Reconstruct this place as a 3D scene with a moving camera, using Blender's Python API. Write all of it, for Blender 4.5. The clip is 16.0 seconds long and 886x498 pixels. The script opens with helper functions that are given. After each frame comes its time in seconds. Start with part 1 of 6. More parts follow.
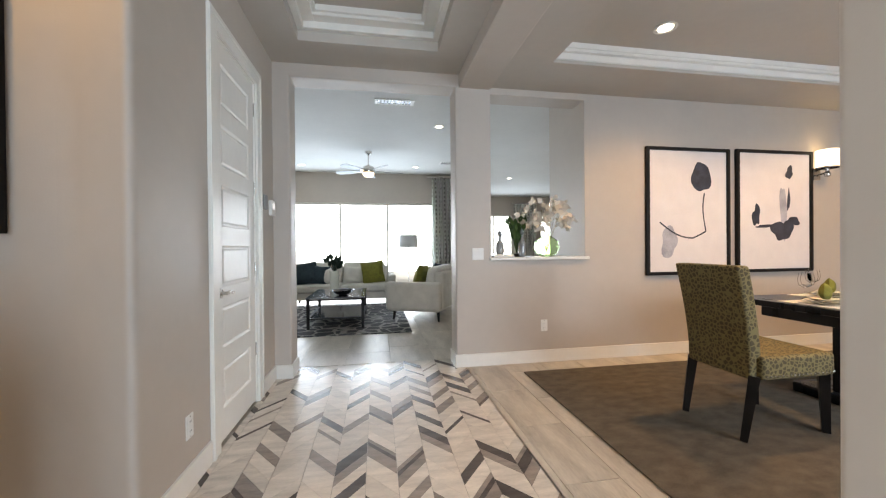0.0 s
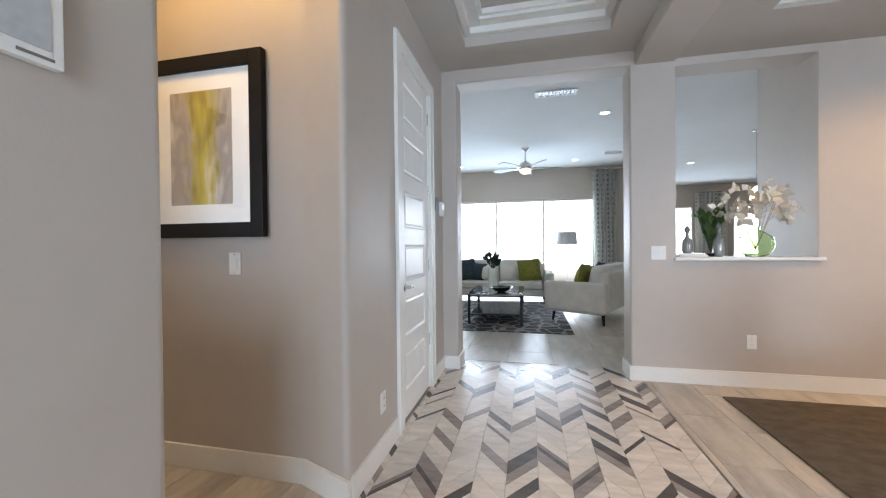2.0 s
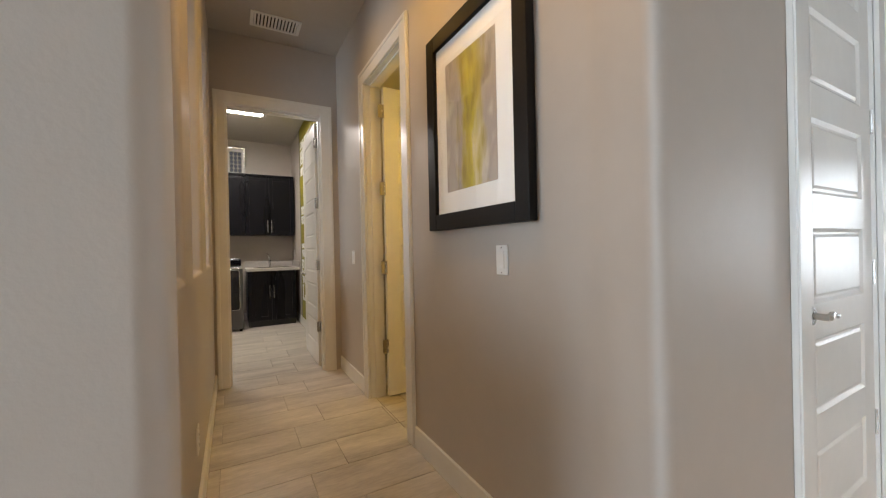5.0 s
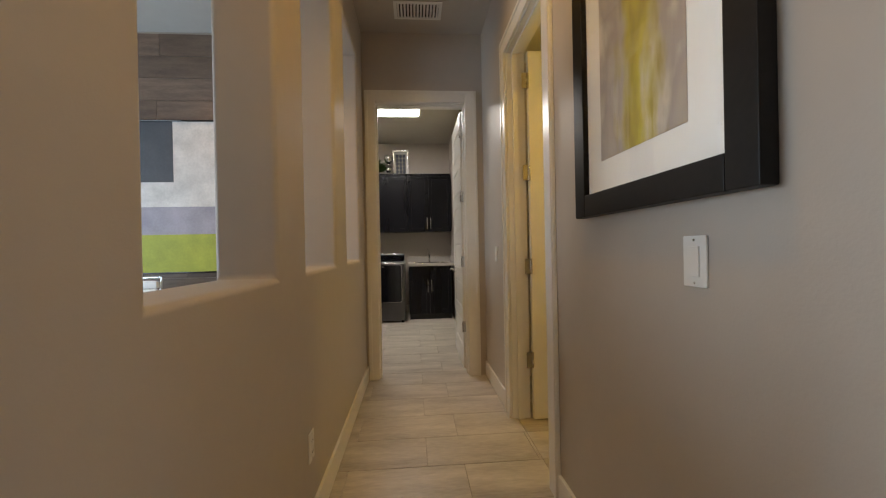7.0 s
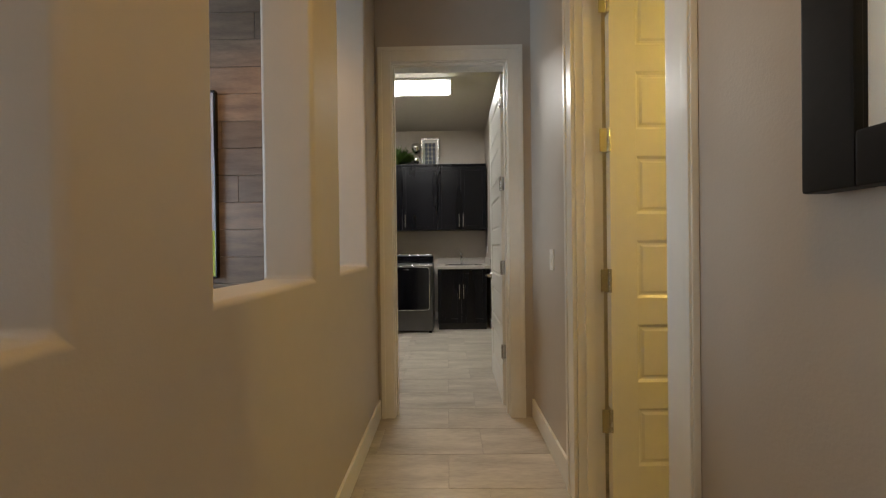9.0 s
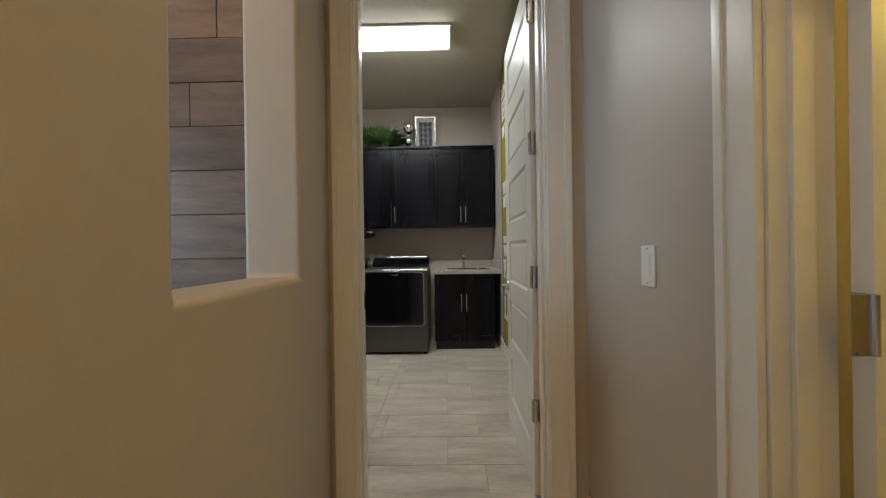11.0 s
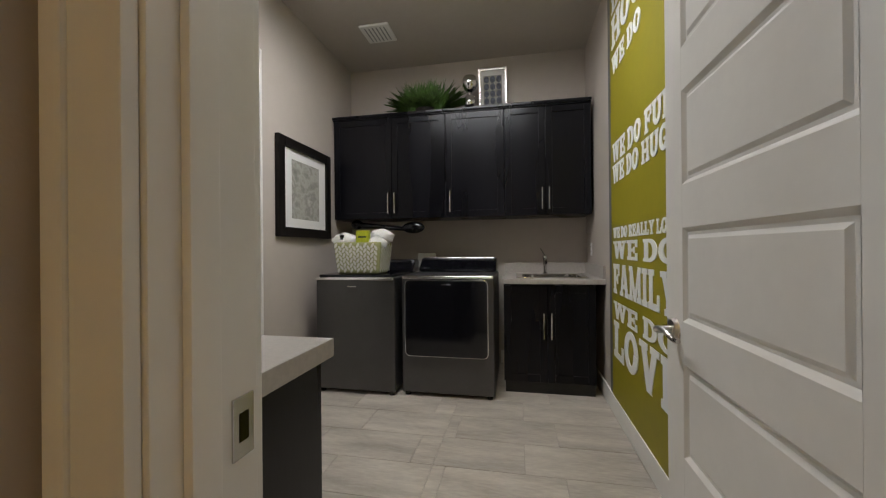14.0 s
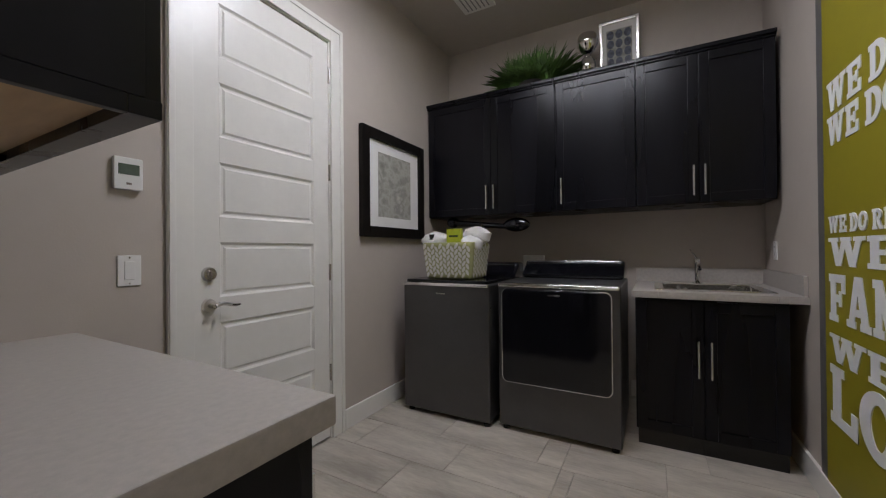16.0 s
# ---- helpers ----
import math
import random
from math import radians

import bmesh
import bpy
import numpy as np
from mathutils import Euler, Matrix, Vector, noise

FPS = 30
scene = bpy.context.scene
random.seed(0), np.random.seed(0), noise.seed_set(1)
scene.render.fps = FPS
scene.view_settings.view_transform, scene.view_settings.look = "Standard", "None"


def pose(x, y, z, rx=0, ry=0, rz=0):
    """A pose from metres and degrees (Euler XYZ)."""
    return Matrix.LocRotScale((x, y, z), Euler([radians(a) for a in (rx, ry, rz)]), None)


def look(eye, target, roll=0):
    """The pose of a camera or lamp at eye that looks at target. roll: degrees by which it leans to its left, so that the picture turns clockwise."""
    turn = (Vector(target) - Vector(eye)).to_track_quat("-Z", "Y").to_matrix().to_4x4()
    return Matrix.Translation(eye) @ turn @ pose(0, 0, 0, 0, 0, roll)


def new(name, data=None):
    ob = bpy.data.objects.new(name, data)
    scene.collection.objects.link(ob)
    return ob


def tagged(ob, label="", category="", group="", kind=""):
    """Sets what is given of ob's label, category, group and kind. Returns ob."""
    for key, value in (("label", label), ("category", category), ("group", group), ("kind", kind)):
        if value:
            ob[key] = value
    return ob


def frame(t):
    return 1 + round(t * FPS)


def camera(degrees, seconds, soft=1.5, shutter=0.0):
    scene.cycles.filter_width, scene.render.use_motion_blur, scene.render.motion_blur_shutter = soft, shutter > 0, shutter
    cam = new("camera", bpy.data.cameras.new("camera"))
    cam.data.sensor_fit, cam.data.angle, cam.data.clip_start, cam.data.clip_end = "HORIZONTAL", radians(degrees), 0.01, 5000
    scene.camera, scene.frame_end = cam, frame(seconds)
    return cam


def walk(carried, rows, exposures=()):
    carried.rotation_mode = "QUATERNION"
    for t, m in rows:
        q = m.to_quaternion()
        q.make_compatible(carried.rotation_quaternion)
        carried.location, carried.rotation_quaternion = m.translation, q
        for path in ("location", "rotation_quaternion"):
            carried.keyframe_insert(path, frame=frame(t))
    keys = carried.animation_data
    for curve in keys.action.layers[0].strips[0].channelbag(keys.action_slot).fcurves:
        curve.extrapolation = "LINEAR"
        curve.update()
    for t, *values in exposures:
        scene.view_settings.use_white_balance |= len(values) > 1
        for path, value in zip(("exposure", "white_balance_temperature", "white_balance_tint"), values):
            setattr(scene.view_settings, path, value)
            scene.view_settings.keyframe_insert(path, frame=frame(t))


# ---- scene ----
cam = camera(99.2, 16.0, soft=1.2)
PATH = [
    (0, (-0.59, 0.317, 1.172), (-0.245, 2.287, 1.161), -0.5),
    (0.5, (-0.631, 0.28, 1.178), (-0.462, 2.273, 1.168), -0.6),
    (1, (-0.655, 0.275, 1.185), (-0.676, 2.274, 1.176), -0.6),
    (1.5, (-0.676, 0.3, 1.17), (-0.894, 2.288, 1.168), -0.7),
    (2, (-0.698, 0.359, 1.183), (-1.139, 2.31, 1.164), -0.6),
    (2.5, (-0.735, 0.447, 1.174), (-1.403, 2.332, 1.157), -0.8),
    (3, (-0.79, 0.573, 1.17), (-1.701, 2.353, 1.152), -0.8),
    (3.5, (-0.858, 0.704, 1.176), (-1.996, 2.348, 1.148), -1.0),
    (4, (-0.917, 0.841, 1.174), (-2.291, 2.294, 1.149), -1.2),
    (4.5, (-0.972, 0.99, 1.158), (-2.548, 2.221, 1.146), -1.0),
    (5, (-1.022, 1.121, 1.15), (-2.768, 2.096, 1.146), -1.2),
    (7.5, (-1.542, 1.432, 1.141), (-3.541, 1.469, 1.139), -0.9),
    (8, (-1.727, 1.452, 1.142), (-3.727, 1.427, 1.143), -0.7),
    (8.5, (-1.925, 1.467, 1.151), (-3.924, 1.436, 1.149), -0.7),
    (9, (-2.147, 1.459, 1.165), (-4.147, 1.433, 1.155), -0.7),
    (11.5, (-3.409, 1.468, 1.142), (-5.409, 1.444, 1.143), -0.8),
    (12, (-3.642, 1.457, 1.149), (-5.642, 1.443, 1.146), -0.6),
    (12.5, (-3.899, 1.452, 1.146), (-5.899, 1.444, 1.155), -0.5),
    (13, (-4.106, 1.444, 1.136), (-6.105, 1.386, 1.146), -0.4),
    (13.5, (-4.279, 1.424, 1.136), (-6.267, 1.21, 1.137), -0.4),
    (14, (-4.438, 1.424, 1.132), (-6.4, 1.034, 1.133), -0.5),
    (14.5, (-4.581, 1.408, 1.123), (-6.499, 0.841, 1.129), -0.5),
    (15, (-4.72, 1.401, 1.125), (-6.583, 0.675, 1.131), -0.5),
    (15.5, (-4.86, 1.405, 1.126), (-6.661, 0.535, 1.135), -0.4),
    (16, (-4.968, 1.396, 1.135), (-6.718, 0.429, 1.145), -0.5),
]
walk(cam, [(t, look(eye, target, roll)) for t, eye, target, roll in PATH],
     [(0.0, 0.17, 7100, 10), (2.5, 0.25, 6450, 10), (3.5, 0.27, 6600, 10), (5.0, 0.22, 7100, 10), (7.5, -0.17, 7050, 7), (9.0, -0.08, 6800, 4), (12.0, -0.18, 6300, 2), (13.5, -0.2, 6500, 6), (14.5, -0.42, 6300, 8), (16.0, -0.62, 6100, 12)])

# ---- world and large lights ----
world = bpy.data.worlds.new("sky")
scene.world = world
world.use_nodes = True
wn = world.node_tree.nodes
sky = wn.new("ShaderNodeTexSky")
sky.sky_type, sky.sun_disc = "NISHITA", False
sky.sun_elevation, sky.sun_rotation = radians(50), radians(20)
world.node_tree.links.new(sky.outputs[0], wn["Background"].inputs[0])
wn["Background"].inputs[1].default_value = 0.1

WARM, SUNNY, COOL, NEUTRAL = (1.0, 0.60, 0.27), (1.0, 0.68, 0.14), (0.62, 0.78, 1.0), (0.97, 0.95, 1.0)


def lamp(name, kind, m, power, colour, size=0.3, size_y=0.0, spot=100):
    d = bpy.data.lights.new(name, kind)
    d.energy, d.color = power, colour
    if kind == "AREA":
        d.size = size
        if size_y:
            d.shape, d.size_y = "RECTANGLE", size_y
    else:
        d.shadow_soft_size = size
    if kind == "SPOT":
        d.spot_size, d.spot_blend = radians(spot), 0.6
    ob = new(name, d)
    ob.matrix_world = m
    return ob


POWER = dict(living=185, nook=80, dining=102, front=78, den=68, hall=38, dine_spot=105, bath=22, laundry=39, sconce=4)
lamp("daylight_living", "AREA", look((-1.4, 9.97, 1.25), (-1.4, 4, 1.0)), POWER["living"], COOL, 4.4, 2.1)
lamp("daylight_nook", "AREA", look((4.2, 13.6, 1.3), (3.0, 6, 1.0)), POWER["nook"], COOL, 2.6, 1.9)
# cool light from an assumed, unseen window in the dining south wall
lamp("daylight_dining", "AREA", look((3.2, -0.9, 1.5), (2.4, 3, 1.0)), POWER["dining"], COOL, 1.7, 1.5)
# added foyer fill, placed as if daylight came through the front door
lamp("daylight_front_fill", "AREA", look((-0.6, -1.9, 1.4), (-0.6, 3, 1.2)), POWER["front"], COOL, 1.0, 2.0)
lamp("daylight_den", "AREA", look((-3.0, -2.15, 1.5), (-3.4, 1, 1.2)), POWER["den"], COOL, 1.8, 1.6)
# warm overhead fill for the hall walls, added without ceiling fittings
for lx in (-2.3, -3.6):
    lamp("hall_warm_fill", "SPOT", look((lx, 1.5, 3.0), (lx, 1.5, 0)), POWER["hall"] * (1.0 if lx > -3 else 0.2), (1.0, 0.58, 0.15), 0.06, spot=150)
lamp("den_spot", "SPOT", look((-4.05, 0.35, 3.0), (-4.4, -0.2, 0)), 40, WARM, 0.06, spot=110)
lamp("bath_bulb", "POINT", pose(-3.2, 3.3, 2.1), POWER["bath"], SUNNY, 0.1)
for lx, ly in ((2.2, 2.75), (4.0, 2.75), (3.0, 1.2)):
    lamp("dining_spot", "SPOT", look((lx, ly, 2.87), (lx, ly, 0)), POWER["dine_spot"], WARM, 0.06, spot=140)
lamp("laundry_tube", "AREA", look((-6.485, 0.92, 2.93), (-6.485, 0.92, 0)), POWER["laundry"], NEUTRAL, 0.26, 1.1)

# ---- materials ----
MATS = {}


def mat(name, colour, rough=0.6, metal=0.0, var=0.12, scale=6.0, bump=0.0, bscale=120.0, coat=0.0, obj_var=0.0, emit=0.0, alpha_glass=False, stretch=(1, 1, 1), colour2=None, spec=0.5):
    """A procedural surface: two scales of colour variation and a fine relief."""
    if name in MATS:
        return MATS[name]
    m = bpy.data.materials.new(name)
    m.use_nodes = True
    nt = m.node_tree
    b = nt.nodes["Principled BSDF"]
    b.inputs["Roughness"].default_value, b.inputs["Metallic"].default_value = rough, metal
    b.inputs["Coat Weight"].default_value = coat
    b.inputs["Specular IOR Level"].default_value = spec
    co = nt.nodes.new("ShaderNodeTexCoord")
    mp = nt.nodes.new("ShaderNodeMapping")
    mp.inputs["Scale"].default_value = stretch
    nt.links.new(co.outputs["Object"], mp.inputs[0])
    n1, n2 = nt.nodes.new("ShaderNodeTexNoise"), nt.nodes.new("ShaderNodeTexNoise")
    n1.inputs["Scale"].default_value, n2.inputs["Scale"].default_value = scale, scale * 9
    n1.inputs["Detail"].default_value = n2.inputs["Detail"].default_value = 5
    for n in (n1, n2):
        nt.links.new(mp.outputs[0], n.inputs["Vector"])
    add = nt.nodes.new("ShaderNodeMath")
    add.operation = "MULTIPLY_ADD"
    nt.links.new(n2.outputs[0], add.inputs[0])
    add.inputs[1].default_value = 0.4
    nt.links.new(n1.outputs[0], add.inputs[2])
    ramp = nt.nodes.new("ShaderNodeValToRGB")
    c2 = colour2 or tuple(c * (1 - 2 * var) for c in colour)
    c1 = colour if colour2 else tuple(min(1, c * (1 + var)) for c in colour)
    ramp.color_ramp.elements[0].position, ramp.color_ramp.elements[1].position = 0.45, 0.95
    ramp.color_ramp.elements[0].color, ramp.color_ramp.elements[1].color = (*c2, 1), (*c1, 1)
    nt.links.new(add.outputs[0], ramp.inputs[0])
    out = ramp.outputs[0]
    if obj_var:
        info = nt.nodes.new("ShaderNodeObjectInfo")
        shift = nt.nodes.new("ShaderNodeVectorMath")
        shift.operation = "SCALE"
        shift.inputs[0].default_value = (31.0, 57.0, 13.0)
        nt.links.new(info.outputs["Random"], shift.inputs["Scale"])
        nt.links.new(shift.outputs[0], mp.inputs["Location"])
        hsv = nt.nodes.new("ShaderNodeHueSaturation")
        mr = nt.nodes.new("ShaderNodeMapRange")
        mr.inputs[3].default_value, mr.inputs[4].default_value = 1 - obj_var, 1 + obj_var
        nt.links.new(info.outputs["Random"], mr.inputs[0])
        nt.links.new(mr.outputs[0], hsv.inputs["Value"])
        nt.links.new(out, hsv.inputs["Color"])
        out = hsv.outputs[0]
    nt.links.new(out, b.inputs["Base Color"])
    rr = nt.nodes.new("ShaderNodeMapRange")
    rr.inputs[3].default_value, rr.inputs[4].default_value = max(0, rough - 0.06), min(1, rough + 0.08)
    nt.links.new(n1.outputs[0], rr.inputs[0])
    nt.links.new(rr.outputs[0], b.inputs["Roughness"])
    if bump:
        n3 = nt.nodes.new("ShaderNodeTexNoise")
        n3.inputs["Scale"].default_value, n3.inputs["Detail"].default_value = bscale, 3
        nt.links.new(mp.outputs[0], n3.inputs["Vector"])
        bu = nt.nodes.new("ShaderNodeBump")
        bu.inputs["Strength"].default_value, bu.inputs["Distance"].default_value = bump, 0.003
        nt.links.new(n3.outputs[0], bu.inputs["Height"])
        nt.links.new(bu.outputs[0], b.inputs["Normal"])
    if emit:
        b.inputs["Emission Color"].default_value = (*colour, 1)
        b.inputs["Emission Strength"].default_value = emit
    MATS[name] = m
    return m


def glass(name, colour=(1, 1, 1), rough=0.0, thin=True):
    m = bpy.data.materials.new(name)
    m.use_nodes = True
    b = m.node_tree.nodes["Principled BSDF"]
    b.inputs["Base Color"].default_value = (*colour, 1)
    b.inputs["Transmission Weight"].default_value, b.inputs["Roughness"].default_value = 1.0, rough
    b.inputs["IOR"].default_value = 1.05 if thin else 1.45
    return m


def weave(name, c1, c2, scale, rough=0.85, line=0.09, rand=0.35):
    """Two-colour lattice cloth."""
    m = bpy.data.materials.new(name)
    m.use_nodes = True
    nt = m.node_tree
    b = nt.nodes["Principled BSDF"]
    b.inputs["Roughness"].default_value = rough
    co = nt.nodes.new("ShaderNodeTexCoord")
    vo = nt.nodes.new("ShaderNodeTexVoronoi")
    vo.feature = "DISTANCE_TO_EDGE"
    vo.inputs["Scale"].default_value, vo.inputs["Randomness"].default_value = scale, rand
    nt.links.new(co.outputs["Object"], vo.inputs["Vector"])
    ramp = nt.nodes.new("ShaderNodeValToRGB")
    ramp.color_ramp.elements[0].position, ramp.color_ramp.elements[1].position = line, line * 1.5
    ramp.color_ramp.elements[0].color, ramp.color_ramp.elements[1].color = (*c1, 1), (*c2, 1)
    nt.links.new(vo.outputs["Distance"], ramp.inputs[0])
    nt.links.new(ramp.outputs[0], b.inputs["Base Color"])
    bu = nt.nodes.new("ShaderNodeBump")
    bu.inputs["Strength"].default_value, bu.inputs["Distance"].default_value = 0.3, 0.002
    nt.links.new(vo.outputs["Distance"], bu.inputs["Height"])
    nt.links.new(bu.outputs[0], b.inputs["Normal"])
    MATS[name] = m
    return m


def blotches(name, stops, scale, stretch=(1, 1, 1), rough=0.7, detail=6):
    """Painted abstract: noise through a ramp of several colours."""
    m = bpy.data.materials.new(name)
    m.use_nodes = True
    nt = m.node_tree
    b = nt.nodes["Principled BSDF"]
    b.inputs["Roughness"].default_value = rough
    co = nt.nodes.new("ShaderNodeTexCoord")
    mp = nt.nodes.new("ShaderNodeMapping")
    mp.inputs["Scale"].default_value = stretch
    no = nt.nodes.new("ShaderNodeTexNoise")
    no.inputs["Scale"].default_value, no.inputs["Detail"].default_value = scale, detail
    ramp = nt.nodes.new("ShaderNodeValToRGB")
    el = ramp.color_ramp.elements
    while len(el) < len(stops):
        el.new(0.5)
    for e, (p, c) in zip(el, stops):
        e.position, e.color = p, (*c, 1)
    nt.links.new(co.outputs["Object"], mp.inputs[0])
    nt.links.new(mp.outputs[0], no.inputs["Vector"])
    nt.links.new(no.outputs[0], ramp.inputs[0])
    nt.links.new(ramp.outputs[0], b.inputs["Base Color"])
    MATS[name] = m
    return m


WALL = mat("greige wall paint", (0.50, 0.445, 0.39), 0.5, var=0.03, scale=1.5, bump=0.12, bscale=160)
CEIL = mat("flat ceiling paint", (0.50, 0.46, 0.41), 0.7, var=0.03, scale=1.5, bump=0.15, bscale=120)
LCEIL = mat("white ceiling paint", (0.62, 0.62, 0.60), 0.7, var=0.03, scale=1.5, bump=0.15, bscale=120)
TRIM = mat("white trim paint", (0.78, 0.76, 0.71), 0.3, var=0.03, scale=3, bump=0.03, bscale=60)
TILE = mat("travertine-look tile", (0.60, 0.545, 0.465), 0.33, var=0.2, scale=1.8, bump=0.06, bscale=40, obj_var=0.07, stretch=(5.0, 1.1, 1), colour2=(0.33, 0.29, 0.24))
GROUT = mat("grout", (0.44, 0.40, 0.34), 0.9, var=0.1)
MARBLE = mat("white marble piece", (0.70, 0.63, 0.55), 0.22, var=0.12, scale=5, obj_var=0.08, stretch=(1, 4, 1))
GREY = mat("grey marble piece", (0.29, 0.245, 0.215), 0.22, var=0.15, scale=6, obj_var=0.12, stretch=(1, 4, 1))
DARK = mat("dark marble piece", (0.10, 0.082, 0.075), 0.22, var=0.2, scale=6, obj_var=0.2, stretch=(1, 4, 1))
ESPRESSO = mat("espresso stained wood", (0.005, 0.005, 0.0075), 0.27, spec=0.24, var=0.3, scale=4, bump=0.05, bscale=60, stretch=(1, 1, 0.15))
BLACKWOOD = mat("black wood frame", (0.009, 0.007, 0.006), 0.45, spec=0.25, var=0.3, scale=8)
RAWWOOD = mat("raw maple underside", (0.45, 0.30, 0.15), 0.5, var=0.15, scale=6, stretch=(1, 0.2, 1))
LAMINATE = mat("speckled laminate", (0.43, 0.395, 0.355), 0.4, var=0.06, scale=60)
STEEL = mat("brushed nickel", (0.62, 0.60, 0.57), 0.25, 1.0, var=0.05)
CHROME = mat("chrome", (0.8, 0.8, 0.8), 0.08, 1.0, var=0.02)
GRAPHITE = mat("graphite appliance enamel", (0.11, 0.107, 0.107), 0.3, 0.7, var=0.04)
GLOSSBLACK = mat("gloss black", (0.006, 0.006, 0.008), 0.08, var=0.1)
WHITEPLASTIC = mat("white plastic", (0.8, 0.79, 0.76), 0.35, var=0.02)
PAPER = mat("mat board", (0.78, 0.77, 0.74), 0.8, var=0.02)
CREAM = mat("cream upholstery", (0.66, 0.62, 0.55), 0.9, var=0.06, scale=8, bump=0.3, bscale=400)
OLIVE = mat("olive cushion", (0.20, 0.19, 0.03), 0.9, var=0.15, scale=20, bump=0.3, bscale=300)
SLATE = mat("dark teal cushion", (0.03, 0.05, 0.06), 0.9, var=0.2, scale=20, bump=0.3, bscale=300)
LIME = mat("olive green vinyl", (0.275, 0.235, 0.010), 0.55, var=0.04, scale=3)
LETTER = mat("white vinyl letter", (0.78, 0.78, 0.76), 0.55, var=0.02)
LEAF = mat("plant leaf", (0.07, 0.14, 0.03), 0.5, var=0.3, scale=12, obj_var=0.2)
GRASS = mat("grass blade", (0.10, 0.20, 0.04), 0.5, var=0.35, scale=12)
SHADE = mat("lamp shade cloth", (0.62, 0.62, 0.62), 0.9, var=0.05)
GLOWSHADE = mat("lit shade", (1.0, 0.84, 0.62), 0.8, emit=2.2)
BULB = mat("lit lens", (1.0, 0.9, 0.72), 0.5, emit=9.0)
TUBE = mat("lit acrylic lens", (1.0, 0.98, 0.93), 0.5, emit=9.0)
CERAMIC = mat("glazed white ceramic", (0.72, 0.72, 0.62), 0.12, var=0.03)
PORCELAIN = mat("ivory petal", (0.75, 0.68, 0.58), 0.7, var=0.1)
PLANK = mat("weathered plank", (0.24, 0.165, 0.12), 0.35, var=0.3, scale=3, bump=0.2, bscale=30, stretch=(1, 1, 7), obj_var=0.22, colour2=(0.12, 0.08, 0.06))
GLASS = glass("clear glass")
PICGLASS = glass("picture glass", thin=False)
GREENGLASS = glass("green glass", (0.82, 0.93, 0.66), thin=True)
DAYLIGHT = mat("bright outdoors", (0.95, 0.98, 1.0), 1.0, emit=4.0, var=0.01)
RUG = mat("taupe pile", (0.115, 0.092, 0.066), 0.95, var=0.22, scale=9, bump=0.6, bscale=250, stretch=(1, 1.5, 1))
CHAIRCLOTH = weave("olive lattice cloth", (0.19, 0.15, 0.06), (0.075, 0.056, 0.024), 40, line=0.1, rand=0.9)
CURTAIN = weave("lattice curtain", (0.74, 0.74, 0.68), (0.34, 0.33, 0.28), 9, line=0.2, rand=0.2)
DARKRUG = weave("dark lattice rug", (0.26, 0.25, 0.23), (0.02, 0.019, 0.022), 4.5, line=0.05, rand=0.8)
TOWEL = mat("white terry", (0.76, 0.74, 0.71), 0.95, var=0.06, bump=0.8, bscale=220)
LIMEBOX = mat("lime carton", (0.42, 0.46, 0.02), 0.5)
GREYART = blotches("grey mirrored print", [(0.3, (0.20, 0.20, 0.17)), (0.5, (0.42, 0.41, 0.36)), (0.62, (0.28, 0.27, 0.24)), (0.75, (0.5, 0.48, 0.42))], 9, (1, 1, 1.2))
ABSTRACT = blotches("grey umber abstract", [(0.3, (0.13, 0.10, 0.075)), (0.42, (0.38, 0.33, 0.28)), (0.55, (0.30, 0.26, 0.24)), (0.68, (0.55, 0.50, 0.42))], 5, (1.6, 1, 0.7))
YELLOWART = blotches("mustard stroke", [(0.3, (0.28, 0.22, 0.02)), (0.5, (0.50, 0.42, 0.01)), (0.7, (0.42, 0.33, 0.03))], 6, (2, 1, 0.6))


